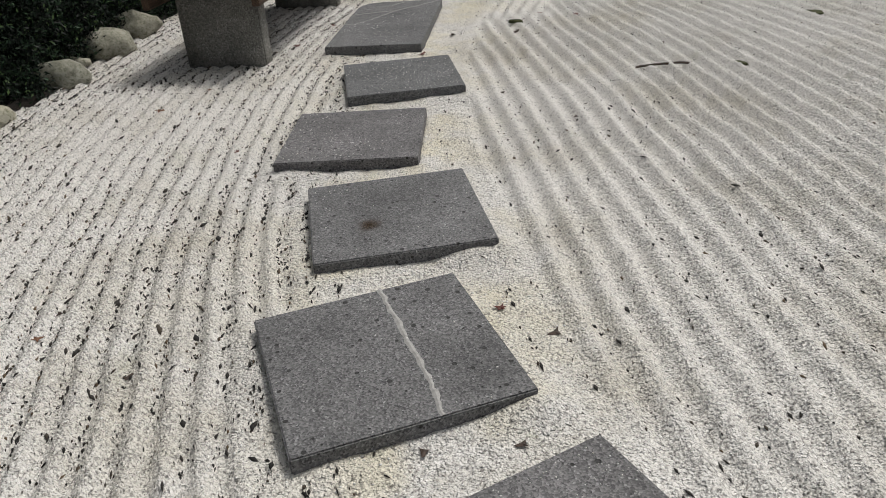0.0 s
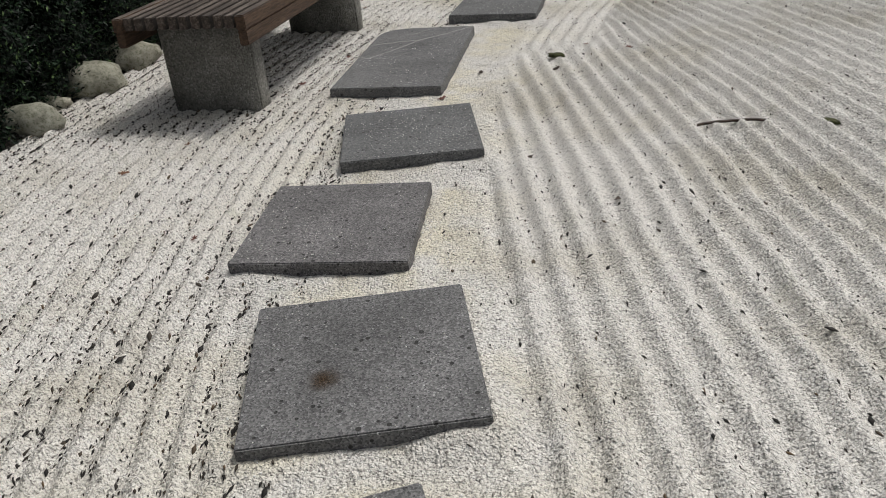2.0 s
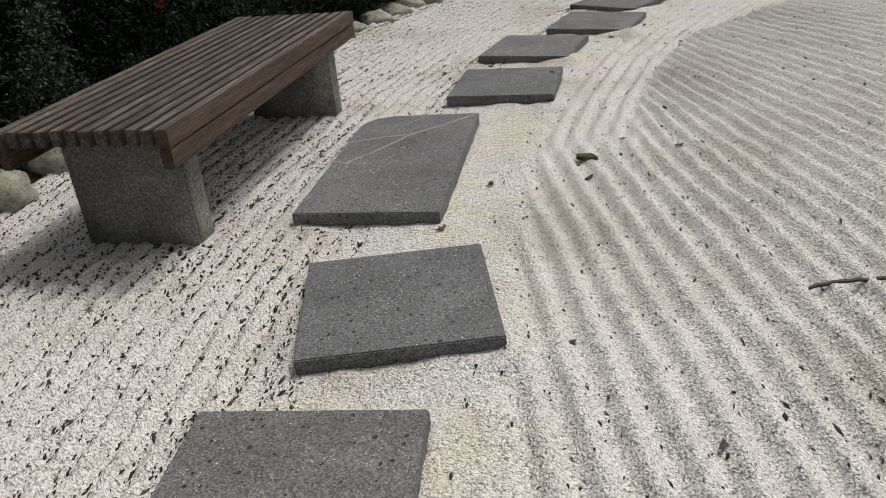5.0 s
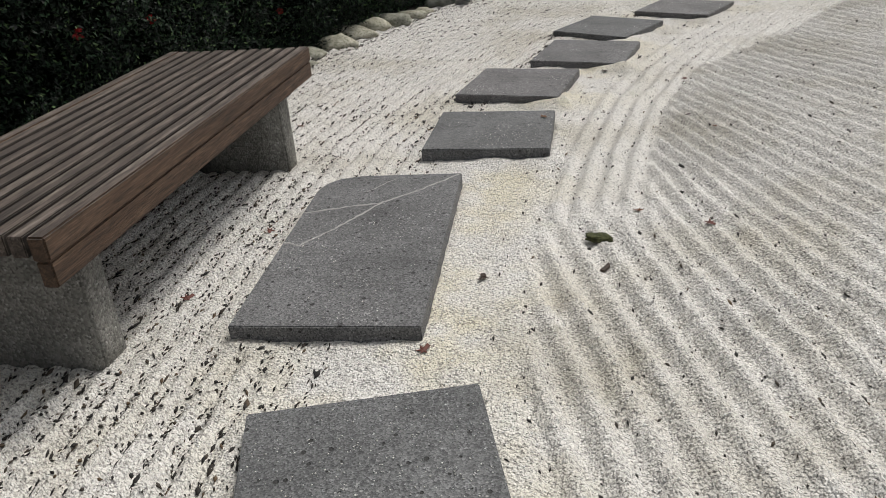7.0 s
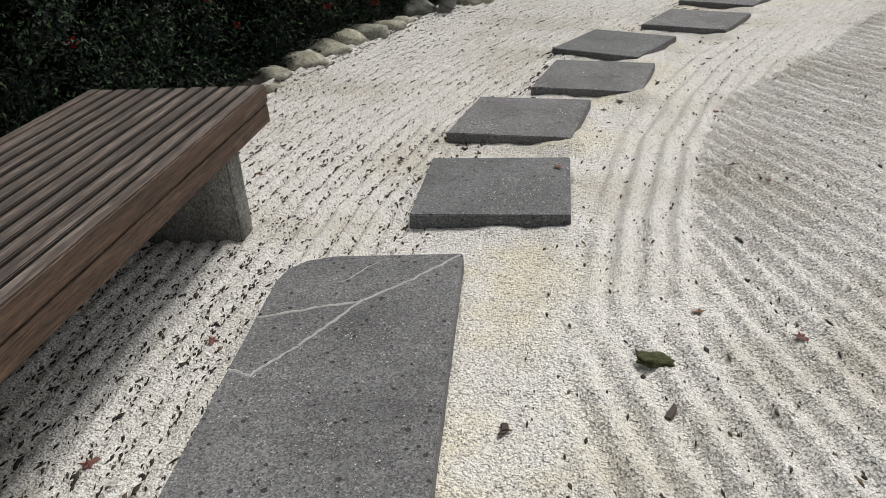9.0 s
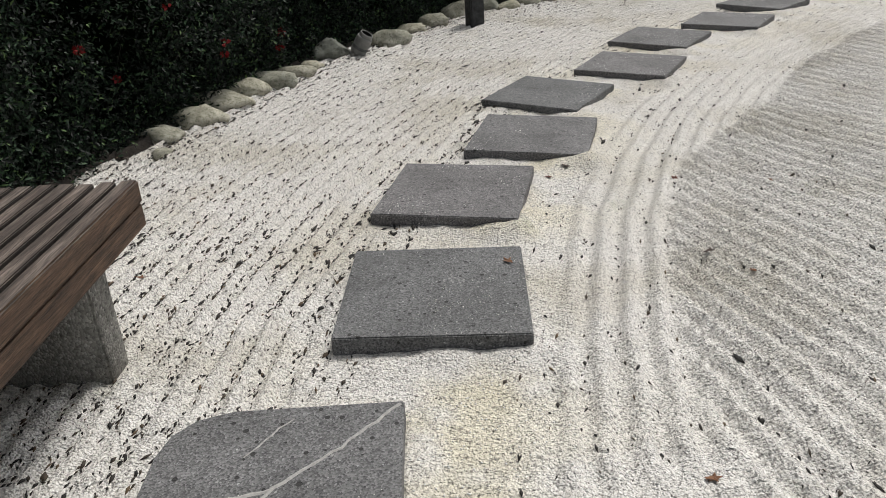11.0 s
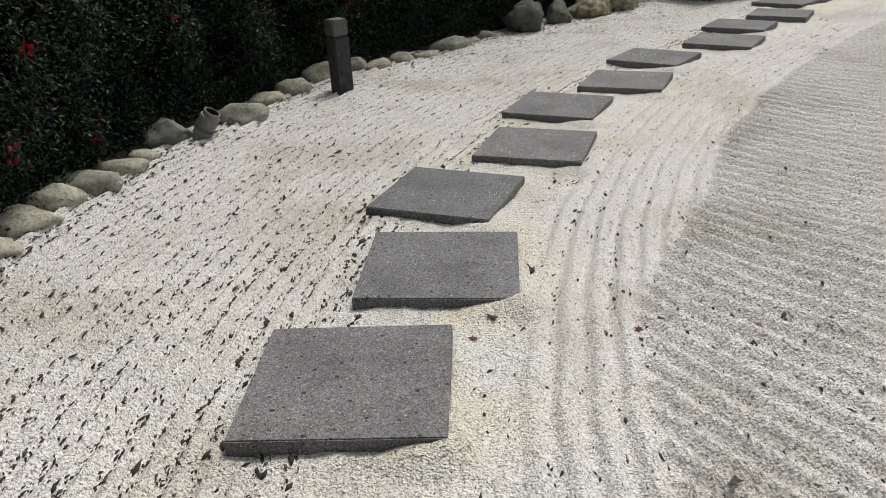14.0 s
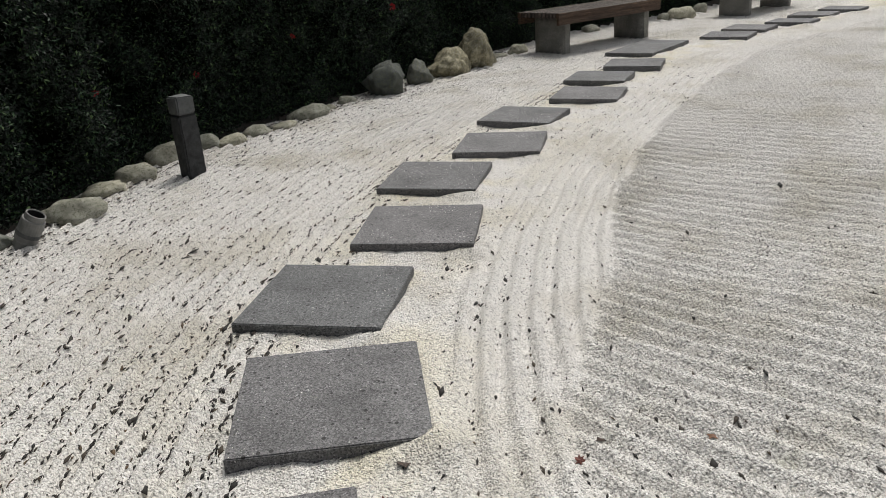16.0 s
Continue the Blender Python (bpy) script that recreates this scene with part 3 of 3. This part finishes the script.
for x, y, w, d, h, turn, mat, seed, text in (
    (-1.95, 10.98, 0.37, 0.24, 0.20, 30, GREY_STONE, 41, "angular grey-green stone beside the pipe"),
    (1.15, 14.36, 0.58, 0.44, 0.42, 30, DARK_ROCK, 43, "dark grey angular boulder under the hedge"),
    (1.63, 14.82, 0.40, 0.34, 0.32, 50, DARK_ROCK, 44, "dark grey boulder beside a mossy rock"),
    (2.14, 15.20, 0.84, 0.46, 0.34, 40, MOSSY_ROCK, 46, "pale mossy boulder with a flat lit top"),
    (2.56, 15.52, 0.62, 0.48, 0.54, 20, MOSSY_ROCK, 48, "upright pale mossy boulder at the gravel's edge"),
):
    ob = stone("boulder", w, d, h, seed, mat, 0.16, True, 4)
    ob.matrix_world = pose(x, y, -0.03, 0, 0, turn)
    tagged(ob, text, "boulder")


# ---- pipe and post ----
def tube_bm(profile, segments=28):
    """A turned shape about z from (radius, height) pairs."""
    bm = bmesh.new()
    rings = [[bm.verts.new((r * math.cos(a * math.tau / segments), r * math.sin(a * math.tau / segments), z)) for a in range(segments)] for r, z in profile]
    for lo, hi in zip(rings[:-1], rings[1:]):
        for a in range(segments):
            b = (a + 1) % segments
            bm.faces.new((lo[a], lo[b], hi[b], hi[a]))
    return bm, rings


pipe = tagged(new("drain_pipe"), "short grey plastic pipe leaning out of the gravel", "pipe")
bm, _ = tube_bm([(0.050, -0.08), (0.050, 0.085), (0.056, 0.09), (0.058, 0.095), (0.058, 0.205), (0.056, 0.212), (0.049, 0.213)])
part("body", bm, PIPE_GREY, pipe, smooth=False)
bm, _ = tube_bm([(0.049, 0.213), (0.049, 0.24), (0.047, 0.243), (0.043, 0.243), (0.041, 0.238)])
part("rim", bm, PIPE_GREY, pipe, "pale grey pipe rim")
bm, rings = tube_bm([(0.041, 0.238), (0.041, 0.10)])
bm.faces.new(rings[-1])
bmesh.ops.reverse_faces(bm, faces=list(bm.faces))
part("inside", bm, PIPE_DARK, pipe, "dark inside of the pipe")
bm, _ = tube_bm([(0.0585, 0.12), (0.0595, 0.122), (0.0595, 0.140), (0.0585, 0.142)])
part("band", bm, POST_TOP, pipe, "paler band round the pipe")
pipe.matrix_world = pose(-1.78, 11.02, -0.045, 6, 32, 0) @ Matrix.Scale(1.08, 4)

post = tagged(new("bollard_post"), "weathered dark grey square post standing in gravel", "post")
bm = box_bm(-0.066, 0.066, -0.066, 0.066, -0.08, 0.435, 0.010, 2)
bmesh.ops.subdivide_edges(bm, edges=[e for e in bm.edges if abs(e.verts[0].co.z - e.verts[1].co.z) > 0.2], cuts=6)
for v in bm.verts:
    v.co += 0.004 * noise.noise_vector(v.co * 9)
part("shaft", bm, POST_GREY, post)
part("groove", box_bm(-0.061, 0.061, -0.061, 0.061, 0.434, 0.441, 0.002), PIPE_DARK, post, "dark groove round the post")
bm = box_bm(-0.066, 0.066, -0.066, 0.066, 0.440, 0.56, 0.010, 2)
for v in bm.verts:
    v.co += 0.007 * noise.noise_vector(v.co * 11)
part("head", bm, POST_TOP, post, "paler worn head of the post")
post.matrix_world = pose(-0.82, 12.03, 0.0, 0, -0.5, 28)


# ---- hedge ----
HEDGE = np.array([(-3.55, -3.0), (-3.35, 1.0), (-3.22, 4.0), (-3.40, 5.4), (-3.45, 6.6), (-3.05, 8.5), (-2.78, 9.6), (-2.40, 10.9), (-1.85, 12.05), (-1.30, 12.95),
                  (-0.45, 13.70), (0.40, 14.50), (1.15, 15.25), (2.15, 16.30), (3.40, 17.20), (5.0, 18.35), (7.0, 19.35), (9.5, 20.4), (13.0, 21.8), (18.0, 23.5)])
_seg = np.hypot(*np.diff(HEDGE, axis=0).T)
_run = np.concatenate([[0], np.cumsum(_seg)])
HEDGE_LEN = _run[-1]


# the foot lies this far out towards the stones
HEDGE_OUT = 0.15


def hedge_at(s):
    """Point of the hedge's foot at s metres, and the way out towards the gravel."""
    x, y = np.interp(s, _run, HEDGE[:, 0]), np.interp(s, _run, HEDGE[:, 1])
    dx, dy = np.interp(s + 0.2, _run, HEDGE[:, 0]) - np.interp(s - 0.2, _run, HEDGE[:, 0]), np.interp(s + 0.2, _run, HEDGE[:, 1]) - np.interp(s - 0.2, _run, HEDGE[:, 1])
    n = np.hypot(dx, dy) + 1e-9
    return x + HEDGE_OUT * dy / n, y - HEDGE_OUT * dx / n, dy / n, -dx / n


def hedge_bulge(s, z):
    low = 1 - smooth_step(0.05, 0.5, z)
    return (0.34 * (soft_noise(s, z, 0.75, 11) - 0.5) + 0.32 * (soft_noise(s, z, 0.26, 12) - 0.5)) * (1 - 0.75 * low) + 0.10


# dark soil bed between the hedge and the stones
bs, bo = np.meshgrid(np.arange(0.5, HEDGE_LEN - 0.5, 0.06), np.linspace(-0.55, 1.0, 12))
bx, by, bnx, bny = hedge_at(bs)
reach = np.where(bo < 0, bo, bo * (0.20 + 0.08 * (soft_noise(bs, bs * 0, 0.3, 14) - 0.5)))
bxx, byy = bx + bnx * reach, by + bny * reach
bz = np.maximum(ground_height(bxx, byy), 0.0) + 0.03 * (1 - smooth_step(0.75, 1.0, bo)) - 0.02 * smooth_step(0.85, 1.0, bo) + 0.012 * soft_noise(bxx, byy, 0.06, 15)
si = np.arange(bs.size).reshape(bs.shape)
soil = array_mesh("soil_bed", np.stack([bxx, byy, bz], -1).reshape(-1, 3), np.stack([si[:-1, :-1], si[1:, :-1], si[1:, 1:], si[:-1, 1:]], -1).reshape(-1, 4), SOIL, True)
tagged(soil, "dark damp soil under the hedge", "soil", kind="structure")

hedge = tagged(new("hedge"), "dense dark evergreen hedge with scattered red blossoms", "hedge")
# inner thicket: a closed, bumpy body, near black to imitate shade between the leaves
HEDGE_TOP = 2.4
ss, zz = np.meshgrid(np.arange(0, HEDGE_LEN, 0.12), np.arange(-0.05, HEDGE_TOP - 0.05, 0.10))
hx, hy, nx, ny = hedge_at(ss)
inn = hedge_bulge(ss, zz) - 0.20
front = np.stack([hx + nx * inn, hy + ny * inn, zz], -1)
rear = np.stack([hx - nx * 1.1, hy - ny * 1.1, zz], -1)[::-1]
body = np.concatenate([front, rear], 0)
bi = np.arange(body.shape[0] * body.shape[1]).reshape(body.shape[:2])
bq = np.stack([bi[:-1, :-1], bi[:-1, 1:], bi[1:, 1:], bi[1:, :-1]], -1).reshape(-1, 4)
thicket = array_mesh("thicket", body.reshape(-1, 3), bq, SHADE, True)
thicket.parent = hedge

# leaves: pointed, folded blades in small sprays
SPRAYS = 52000
s0 = rng.random(SPRAYS) ** 0.9 * 23.5 + 5.0
z0 = rng.random(SPRAYS) ** 1.9 * (HEDGE_TOP - 0.02) + 0.02
x0, y0, n0, m0 = hedge_at(s0)
o0 = hedge_bulge(s0, z0) - rng.random(SPRAYS) ** 1.4 * 0.20 + 0.06
PER = 9
centre = np.repeat(np.stack([x0 + n0 * o0, y0 + m0 * o0, z0], -1), PER, 0)
out = np.repeat(np.stack([n0, m0, np.full(SPRAYS, 0.35)], -1), PER, 0)
count = SPRAYS * PER
twig = np.repeat(rng.normal(size=(SPRAYS, 3)) * [0.6, 0.6, 0.7] + np.stack([n0, m0, np.full(SPRAYS, 0.2)], -1) * 0.8, PER, 0)
twig /= np.linalg.norm(twig, axis=1)[:, None]
along_twig = np.tile(np.linspace(-0.08, 0.08, PER), SPRAYS)[:, None]
way = twig * 0.8 + rng.normal(size=(count, 3)) * 0.55
way /= np.linalg.norm(way, axis=1)[:, None]
up = out + rng.normal(size=(count, 3)) * 0.55
side = np.cross(way, up)
side /= np.linalg.norm(side, axis=1)[:, None] + 1e-9
up = np.cross(side, way)
size = (0.011 + 0.012 * rng.random(count))[:, None]
root = centre + twig * along_twig + rng.normal(size=(count, 3)) * 0.008
tip = root + way * size * 1.7
mid = root + way * size * 0.75
lv = np.stack([root, mid + side * size * 0.33 + up * size * 0.10, tip - up * size * 0.12, mid - side * size * 0.33 + up * size * 0.10], 1)
base_i = np.arange(count)[:, None] * 4
lf = np.concatenate([base_i + [0, 1, 2], base_i + [0, 2, 3]], 0)
foliage = array_mesh("foliage", lv.reshape(-1, 3), lf, LEAF)
foliage.parent = hedge
tagged(foliage, "small dark green pointed leaves", kind="stuff")

# bare twigs among the leaves
bm = bmesh.new()
for _ in range(260):
    s = random.uniform(8, HEDGE_LEN - 6)
    z = random.uniform(0.1, 1.2)
    x, y, a, b = (float(v) for v in hedge_at(s))
    o = float(hedge_bulge(np.array(s), np.array(z))) - 0.02
    p0 = Vector((x + a * (o - 0.1), y + b * (o - 0.1), z))
    d = Vector((a * 0.5 + random.uniform(-0.6, 0.6), b * 0.5 + random.uniform(-0.6, 0.6), random.uniform(0.3, 1.0))).normalized()
    p1 = p0 + d * random.uniform(0.15, 0.35)
    q = d.cross(Vector((0.3, 0.2, 0.9))).normalized() * 0.004
    q2 = d.cross(q).normalized() * 0.004
    ring = [bm.verts.new(p0 + w) for w in (q, q2, -q, -q2)]
    end = bm.verts.new(p1)
    for k in range(4):
        bm.faces.new((ring[k], ring[(k + 1) % 4], end))
twigs = part("twigs", bm, TWIG, hedge, "thin dark bare twigs")
tagged(twigs, kind="stuff")

# red blossoms, each a cluster of petals
for x, y, z, span in ((-2.30, 10.56, 0.29, 0.055), (-2.56, 9.64, 0.42, 0.05), (-2.60, 9.70, 0.34, 0.045), (-2.50, 9.89, 0.80, 0.05), (-0.76, 13.14, 0.56, 0.045), (1.22, 15.08, 0.82, 0.06),
                   (-2.30, 10.40, 0.22, 0.06), (-2.84, 8.73, 0.57, 0.05), (-2.76, 8.98, 0.36, 0.045), (-3.05, 7.55, 0.58, 0.05), (-2.75, 9.20, 0.70, 0.04), (-3.20, 7.00, 0.62, 0.05),
                   (-3.12, 5.2, 0.60, 0.05), (-2.10, 11.3, 0.75, 0.04), (0.1, 14.1, 0.7, 0.04), (-1.6, 12.3, 0.62, 0.035)):
    s = float(_run[int(np.argmin(np.hypot(HEDGE[:, 0] - x, HEDGE[:, 1] - y)))])
    grid = np.linspace(max(0, s - 2.5), min(HEDGE_LEN, s + 2.5), 400)
    gx0, gy0, gn, gm = hedge_at(grid)
    k = int(np.argmin(np.hypot(gx0 - x, gy0 - y)))
    o = float(hedge_bulge(grid[k], np.array(z))) + 0.05
    c = Vector((gx0[k] + gn[k] * o, gy0[k] + gm[k] * o, z))
    r = span * 0.55
    bm = bmesh.new()
    for _ in range(14):
        d = Vector((random.gauss(0, 1), random.gauss(0, 1), random.gauss(0, 1))).normalized()
        e = d.cross(Vector((0.1, 0.9, 0.3))).normalized()
        f = d.cross(e)
        q = c + d * r * 0.3
        vs = [bm.verts.new(q), bm.verts.new(q + (d * 0.5 + e * 0.4) * r), bm.verts.new(q + d * r), bm.verts.new(q + (d * 0.5 - e * 0.4 + f * 0.2) * r)]
        bm.faces.new(vs)
    part("blossom", bm, BLOSSOM, hedge, "red blossom")


# ---- fallen leaves ----
def maple_leaf(r, mat, lobes=5):
    """A dry curled leaf with pointed lobes."""
    bm = bmesh.new()
    mid = bm.verts.new((0, 0, 0.004))
    ring = []
    for k in range(lobes * 2):
        a = (k / (lobes * 2) - 0.5) * math.tau * 0.86 + math.pi / 2
        q = r * (1.0 + random.uniform(-0.2, 0.1)) if k % 2 == 0 else r * 0.42
        ring.append(bm.verts.new((q * math.cos(a), q * math.sin(a), random.uniform(0.0, 0.35) * q)))
    stem = bm.verts.new((0, -r * 1.2, 0.002))
    for a, b in zip(ring[:-1], ring[1:]):
        bm.faces.new((mid, a, b))
    bm.faces.new((mid, ring[-1], stem))
    bm.faces.new((mid, stem, ring[0]))
    ob = link_mesh("fallen_leaf", bm, mat)
    solid = ob.modifiers.new("thickness", "SOLIDIFY")
    solid.thickness = 0.0012
    return ob


def lay(ob, x, y, turn, lift=0.004):
    ob.matrix_world = pose(x, y, float(ground_height(np.array([x]), np.array([y]))[0]) + lift, random.uniform(-8, 8), random.uniform(-8, 8), turn)


RED_SPOTS = [(-0.07, 2.46), (-1.38, 3.63), (-1.73, 5.44), (-1.65, 5.98), (0.10, 8.13), (-0.45, 8.18), (0.11, 8.15), (-0.85, 5.20), (0.04, 6.09)]
TAN_SPOTS = [(-1.39, 2.20), (-1.90, 4.49), (-2.02, 4.14), (-1.99, 7.28), (-0.21, 6.24), (0.18, 7.25), (-1.67, 8.16), (-1.97, 9.47), (0.51, 8.10)]
DARK_SPOTS = [(-1.04, 2.08), (-1.43, 2.36), (-0.18, 1.87), (0.09, 2.37), (0.04, 1.92), (-0.29, 4.51), (0.10, 4.10), (0.60, 4.13), (-0.74, 5.65), (0.06, 7.36), (0.21, 8.22), (-0.36, 8.29), (-2.72, 4.99), (4.53, 14.12)]
for spots, mat, text, lobes in ((RED_SPOTS, RED_LEAF, "dry red-brown fallen leaf on the gravel", 5), (TAN_SPOTS, TAN_LEAF, "dry orange-brown fallen leaf on the gravel", 4), (DARK_SPOTS, DARK_LEAF, "dark brown curled leaf on the gravel", 3)):
    for x, y in spots:
        ob = maple_leaf(random.uniform(0.016, 0.024), mat, lobes)
        lay(ob, x, y, random.uniform(0, 360))
        tagged(ob, text, "leaf", group="fallen leaves")
ob = maple_leaf(0.022, TAN_LEAF, 4)
ob.matrix_world = pose(-0.66, 7.25, SLAB_TOP + 0.004, 0, 0, 40)
tagged(ob, "small orange-brown leaf on a concrete slab", "leaf", group="fallen leaves")


def flat_clump(name, w, d, h, seed, mat):
    bm = bmesh.new()
    bmesh.ops.create_icosphere(bm, subdivisions=4, radius=1.0)
    for v in bm.verts:
        k = 1 + 0.35 * noise.noise(v.co * 1.6 + Vector((seed, 0, 0))) + 0.18 * noise.noise(v.co * 7 + Vector((0, seed, 0)))
        v.co = Vector((v.co.x * k * w / 2, v.co.y * k * d / 2, v.co.z * k * h))
    return link_mesh(name, bm, mat, True)


for x, y, w, d, turn, seed in ((-0.36, 5.97, 0.105, 0.06, -10, 3.1), (0.92, 4.96, 0.14, 0.06, -12, 5.7), (1.57, 6.05, 0.20, 0.09, -25, 8.2)):
    ob = flat_clump("moss_clump", w, d, 0.012, seed, MOSS)
    ob.matrix_world = pose(x, y, float(ground_height(np.array([x]), np.array([y]))[0]) + 0.002, 0, 0, turn)
    tagged(ob, "dark green moss clump lying on the gravel", "moss")
for x, y, turn, ln in ((-0.33, 5.77, 62, 0.065), (-0.74, 5.66, 100, 0.03)):
    ob = link_mesh("bark_chip", box_bm(-ln / 2, ln / 2, -0.010, 0.010, 0, 0.008, 0.003), DARK_LEAF)
    lay(ob, x, y, turn)
    tagged(ob, "dark brown bark chip lying on the gravel", "bark chip")
bm = bmesh.new()
pts = [Vector((0.39 + 0.30 * k / 12, 4.84 + 0.07 * math.sin(k / 12 * 1.9) + random.uniform(-0.006, 0.006), 0.0)) for k in range(13)]
for p in pts:
    p.z = 0.010
rings = [[bm.verts.new(p + Vector((0, 0.007 * math.cos(a * math.tau / 5), 0.007 * math.sin(a * math.tau / 5)))) for a in range(5)] for p in pts]
for lo, hi in zip(rings[:-1], rings[1:]):
    for a in range(5):
        bm.faces.new((lo[a], lo[(a + 1) % 5], hi[(a + 1) % 5], hi[a]))
tagged(link_mesh("buried_root", bm, DARK_LEAF), "thin dark root half buried in gravel", "root")

# ---- leaf litter: small dark bits, most under the bench and along the stones ----
def scatter(count, x0, x1, y0, y1, keep):
    x, y = rng.uniform(x0, x1, count), rng.uniform(y0, y1, count)
    ok = keep(x, y)
    return x[ok], y[ok]


def on_slab(x, y, margin=0.0):
    hit = np.zeros(len(x), bool)
    for cx, cy, turn, length in SLABS:
        c, s = math.cos(radians(turn)), math.sin(radians(turn))
        hit |= (np.abs((x - cx) * c + (y - cy) * s) < SLAB_WIDTH / 2 + margin) & (np.abs((y - cy) * c - (x - cx) * s) < length / 2 + margin)
    return hit


def hedge_gap(x, y):
    """Metres from the hedge's foot."""
    px, py, _, _ = hedge_at(np.linspace(0, HEDGE_LEN, 500))
    best = np.full(len(x), 1e9)
    for a, b in zip(px, py):
        best = np.minimum(best, np.hypot(x - a, y - b))
    return best


def litter_keep(x, y):
    off = trail_offset(x, y)
    h = hedge_gap(x, y)
    clump = smooth_step(0.35, 0.8, soft_noise(x, y, 0.35, 21))
    chance = np.where(off < 0, 0.06 + 0.12 * clump + 0.10 * smooth_step(6.5, 5.0, y) + 2.6 * np.exp(-np.maximum(h - 0.35, 0) / 0.8), 0.05 + 0.04 * clump)
    side = np.where(off < 0, -1, 1)
    chance = chance * np.where(raked(x, y)[0] < -0.25, 1.7, np.where(h < 0.5, 0.8, 0.14))
    return (rng.random(len(x)) < chance) & ~on_slab(x, y, 0.01) & (h > 0.12) & (side * off > 0.2)


lx, ly = scatter(260000, -3.3, 4.5, 0.8, 16.5, litter_keep)
lz = ground_height(lx, ly) + 0.003
n_l = len(lx)
run = trail_offset(lx, ly)
ang = np.arctan2(trail_offset(lx + 0.02, ly) - run, -(trail_offset(lx, ly + 0.02) - run)) + rng.normal(0, 0.36, n_l)
ln = (rng.gamma(1.8, 0.0028, n_l) + 0.0035) * np.where(ly > 7.0, 1.25, 0.95)
wd = ln * rng.uniform(0.25, 0.8, n_l)
ca, sa = np.cos(ang), np.sin(ang)
tilt = rng.uniform(-0.3, 0.5, n_l)
quad = []
for u, v, w in ((-1, 0, 0.0), (0.0, -0.6, 0.3), (1, 0, 1.0), (0.1, 0.6, 0.4)):
    quad.append(np.stack([lx + ca * u * ln - sa * v * wd, ly + sa * u * ln + ca * v * wd, lz + tilt * ln * w + 0.002 * (v != 0)], -1))
under = [q - np.array([0, 0, 0.003]) for q in quad]
lv = np.stack(quad + under, 1)
b = np.arange(n_l)[:, None] * 8
lf = np.concatenate([b + f for f in ([0, 1, 2, 3], [0, 4, 5, 1], [1, 5, 6, 2], [2, 6, 7, 3], [3, 7, 4, 0])], 0)
tagged(array_mesh("leaf_litter", lv.reshape(-1, 3), lf, LITTER), "dark bits of dry leaf and twig strewn over gravel", "leaf litter", kind="stuff")

# ---- loose chips on the gravel and on the slabs' edges ----
OCTA = np.array([(1, 0, 0), (-0.9, 0.2, 0), (0, 0.8, 0.1), (0.1, -0.8, 0), (0, 0, 0.6), (0.1, 0.1, -0.6)])
OCTA_F = np.array([(0, 2, 4), (2, 1, 4), (1, 3, 4), (3, 0, 4), (2, 0, 5), (1, 2, 5), (3, 1, 5), (0, 3, 5)])


def chips(name, x, y, z, small, big, mat, label):
    n = len(x)
    a = rng.uniform(0, 2 * np.pi, n)
    s = rng.uniform(small, big, n)
    pts = OCTA[None] * rng.uniform(0.7, 1.3, (n, 6, 1)) * s[:, None, None]
    px = pts[..., 0] * np.cos(a)[:, None] - pts[..., 1] * np.sin(a)[:, None]
    py = pts[..., 0] * np.sin(a)[:, None] + pts[..., 1] * np.cos(a)[:, None]
    v = np.stack([px + x[:, None], py + y[:, None], pts[..., 2] + z[:, None]], -1).reshape(-1, 3)
    f = (np.arange(n)[:, None, None] * 6 + OCTA_F[None]).reshape(-1, 3)
    return tagged(array_mesh(name, v, f, mat), label, "gravel", kind="stuff")


cx, cy = scatter(45000, -2.6, 1.7, 1.2, 11.0, lambda x, y: ~on_slab(x, y, 0.0) & (rng.random(len(x)) < np.exp(-np.abs(y - 5.5) * 0.05)))
chips("loose_gravel", cx, cy, ground_height(cx, cy) + 0.001, 0.0030, 0.0052, CHIPS, "loose off-white gravel chips")
sx, sy = scatter(170000, -2.0, 3.2, 1.2, 13.0, lambda x, y: on_slab(x, y, -0.006) & (smooth_step(0.45, 0.95, soft_noise(x, y, 0.26, 31)) * 0.55 + 0.02 > rng.random(len(x))))
chips("gravel_on_slabs", sx, sy, np.full(len(sx), SLAB_TOP + 0.0015), 0.0014, 0.0038, CHIPS, "white gravel grains strewn on the slabs")

# dark crumbs of soil and bark before the bench's first block and along the stones' feet
kx, ky = scatter(5200, -2.75, -1.35, 4.15, 5.02, lambda x, y: rng.random(len(x)) < 0.16 * np.exp(-((y - 4.74 - 0.30 * (x + 1.9)) / 0.13) ** 2) + 0.022)
chips("dark_crumbs", kx, ky, ground_height(kx, ky) + 0.003, 0.004, 0.011, LITTER, "dark crumbs of soil and bark on gravel")
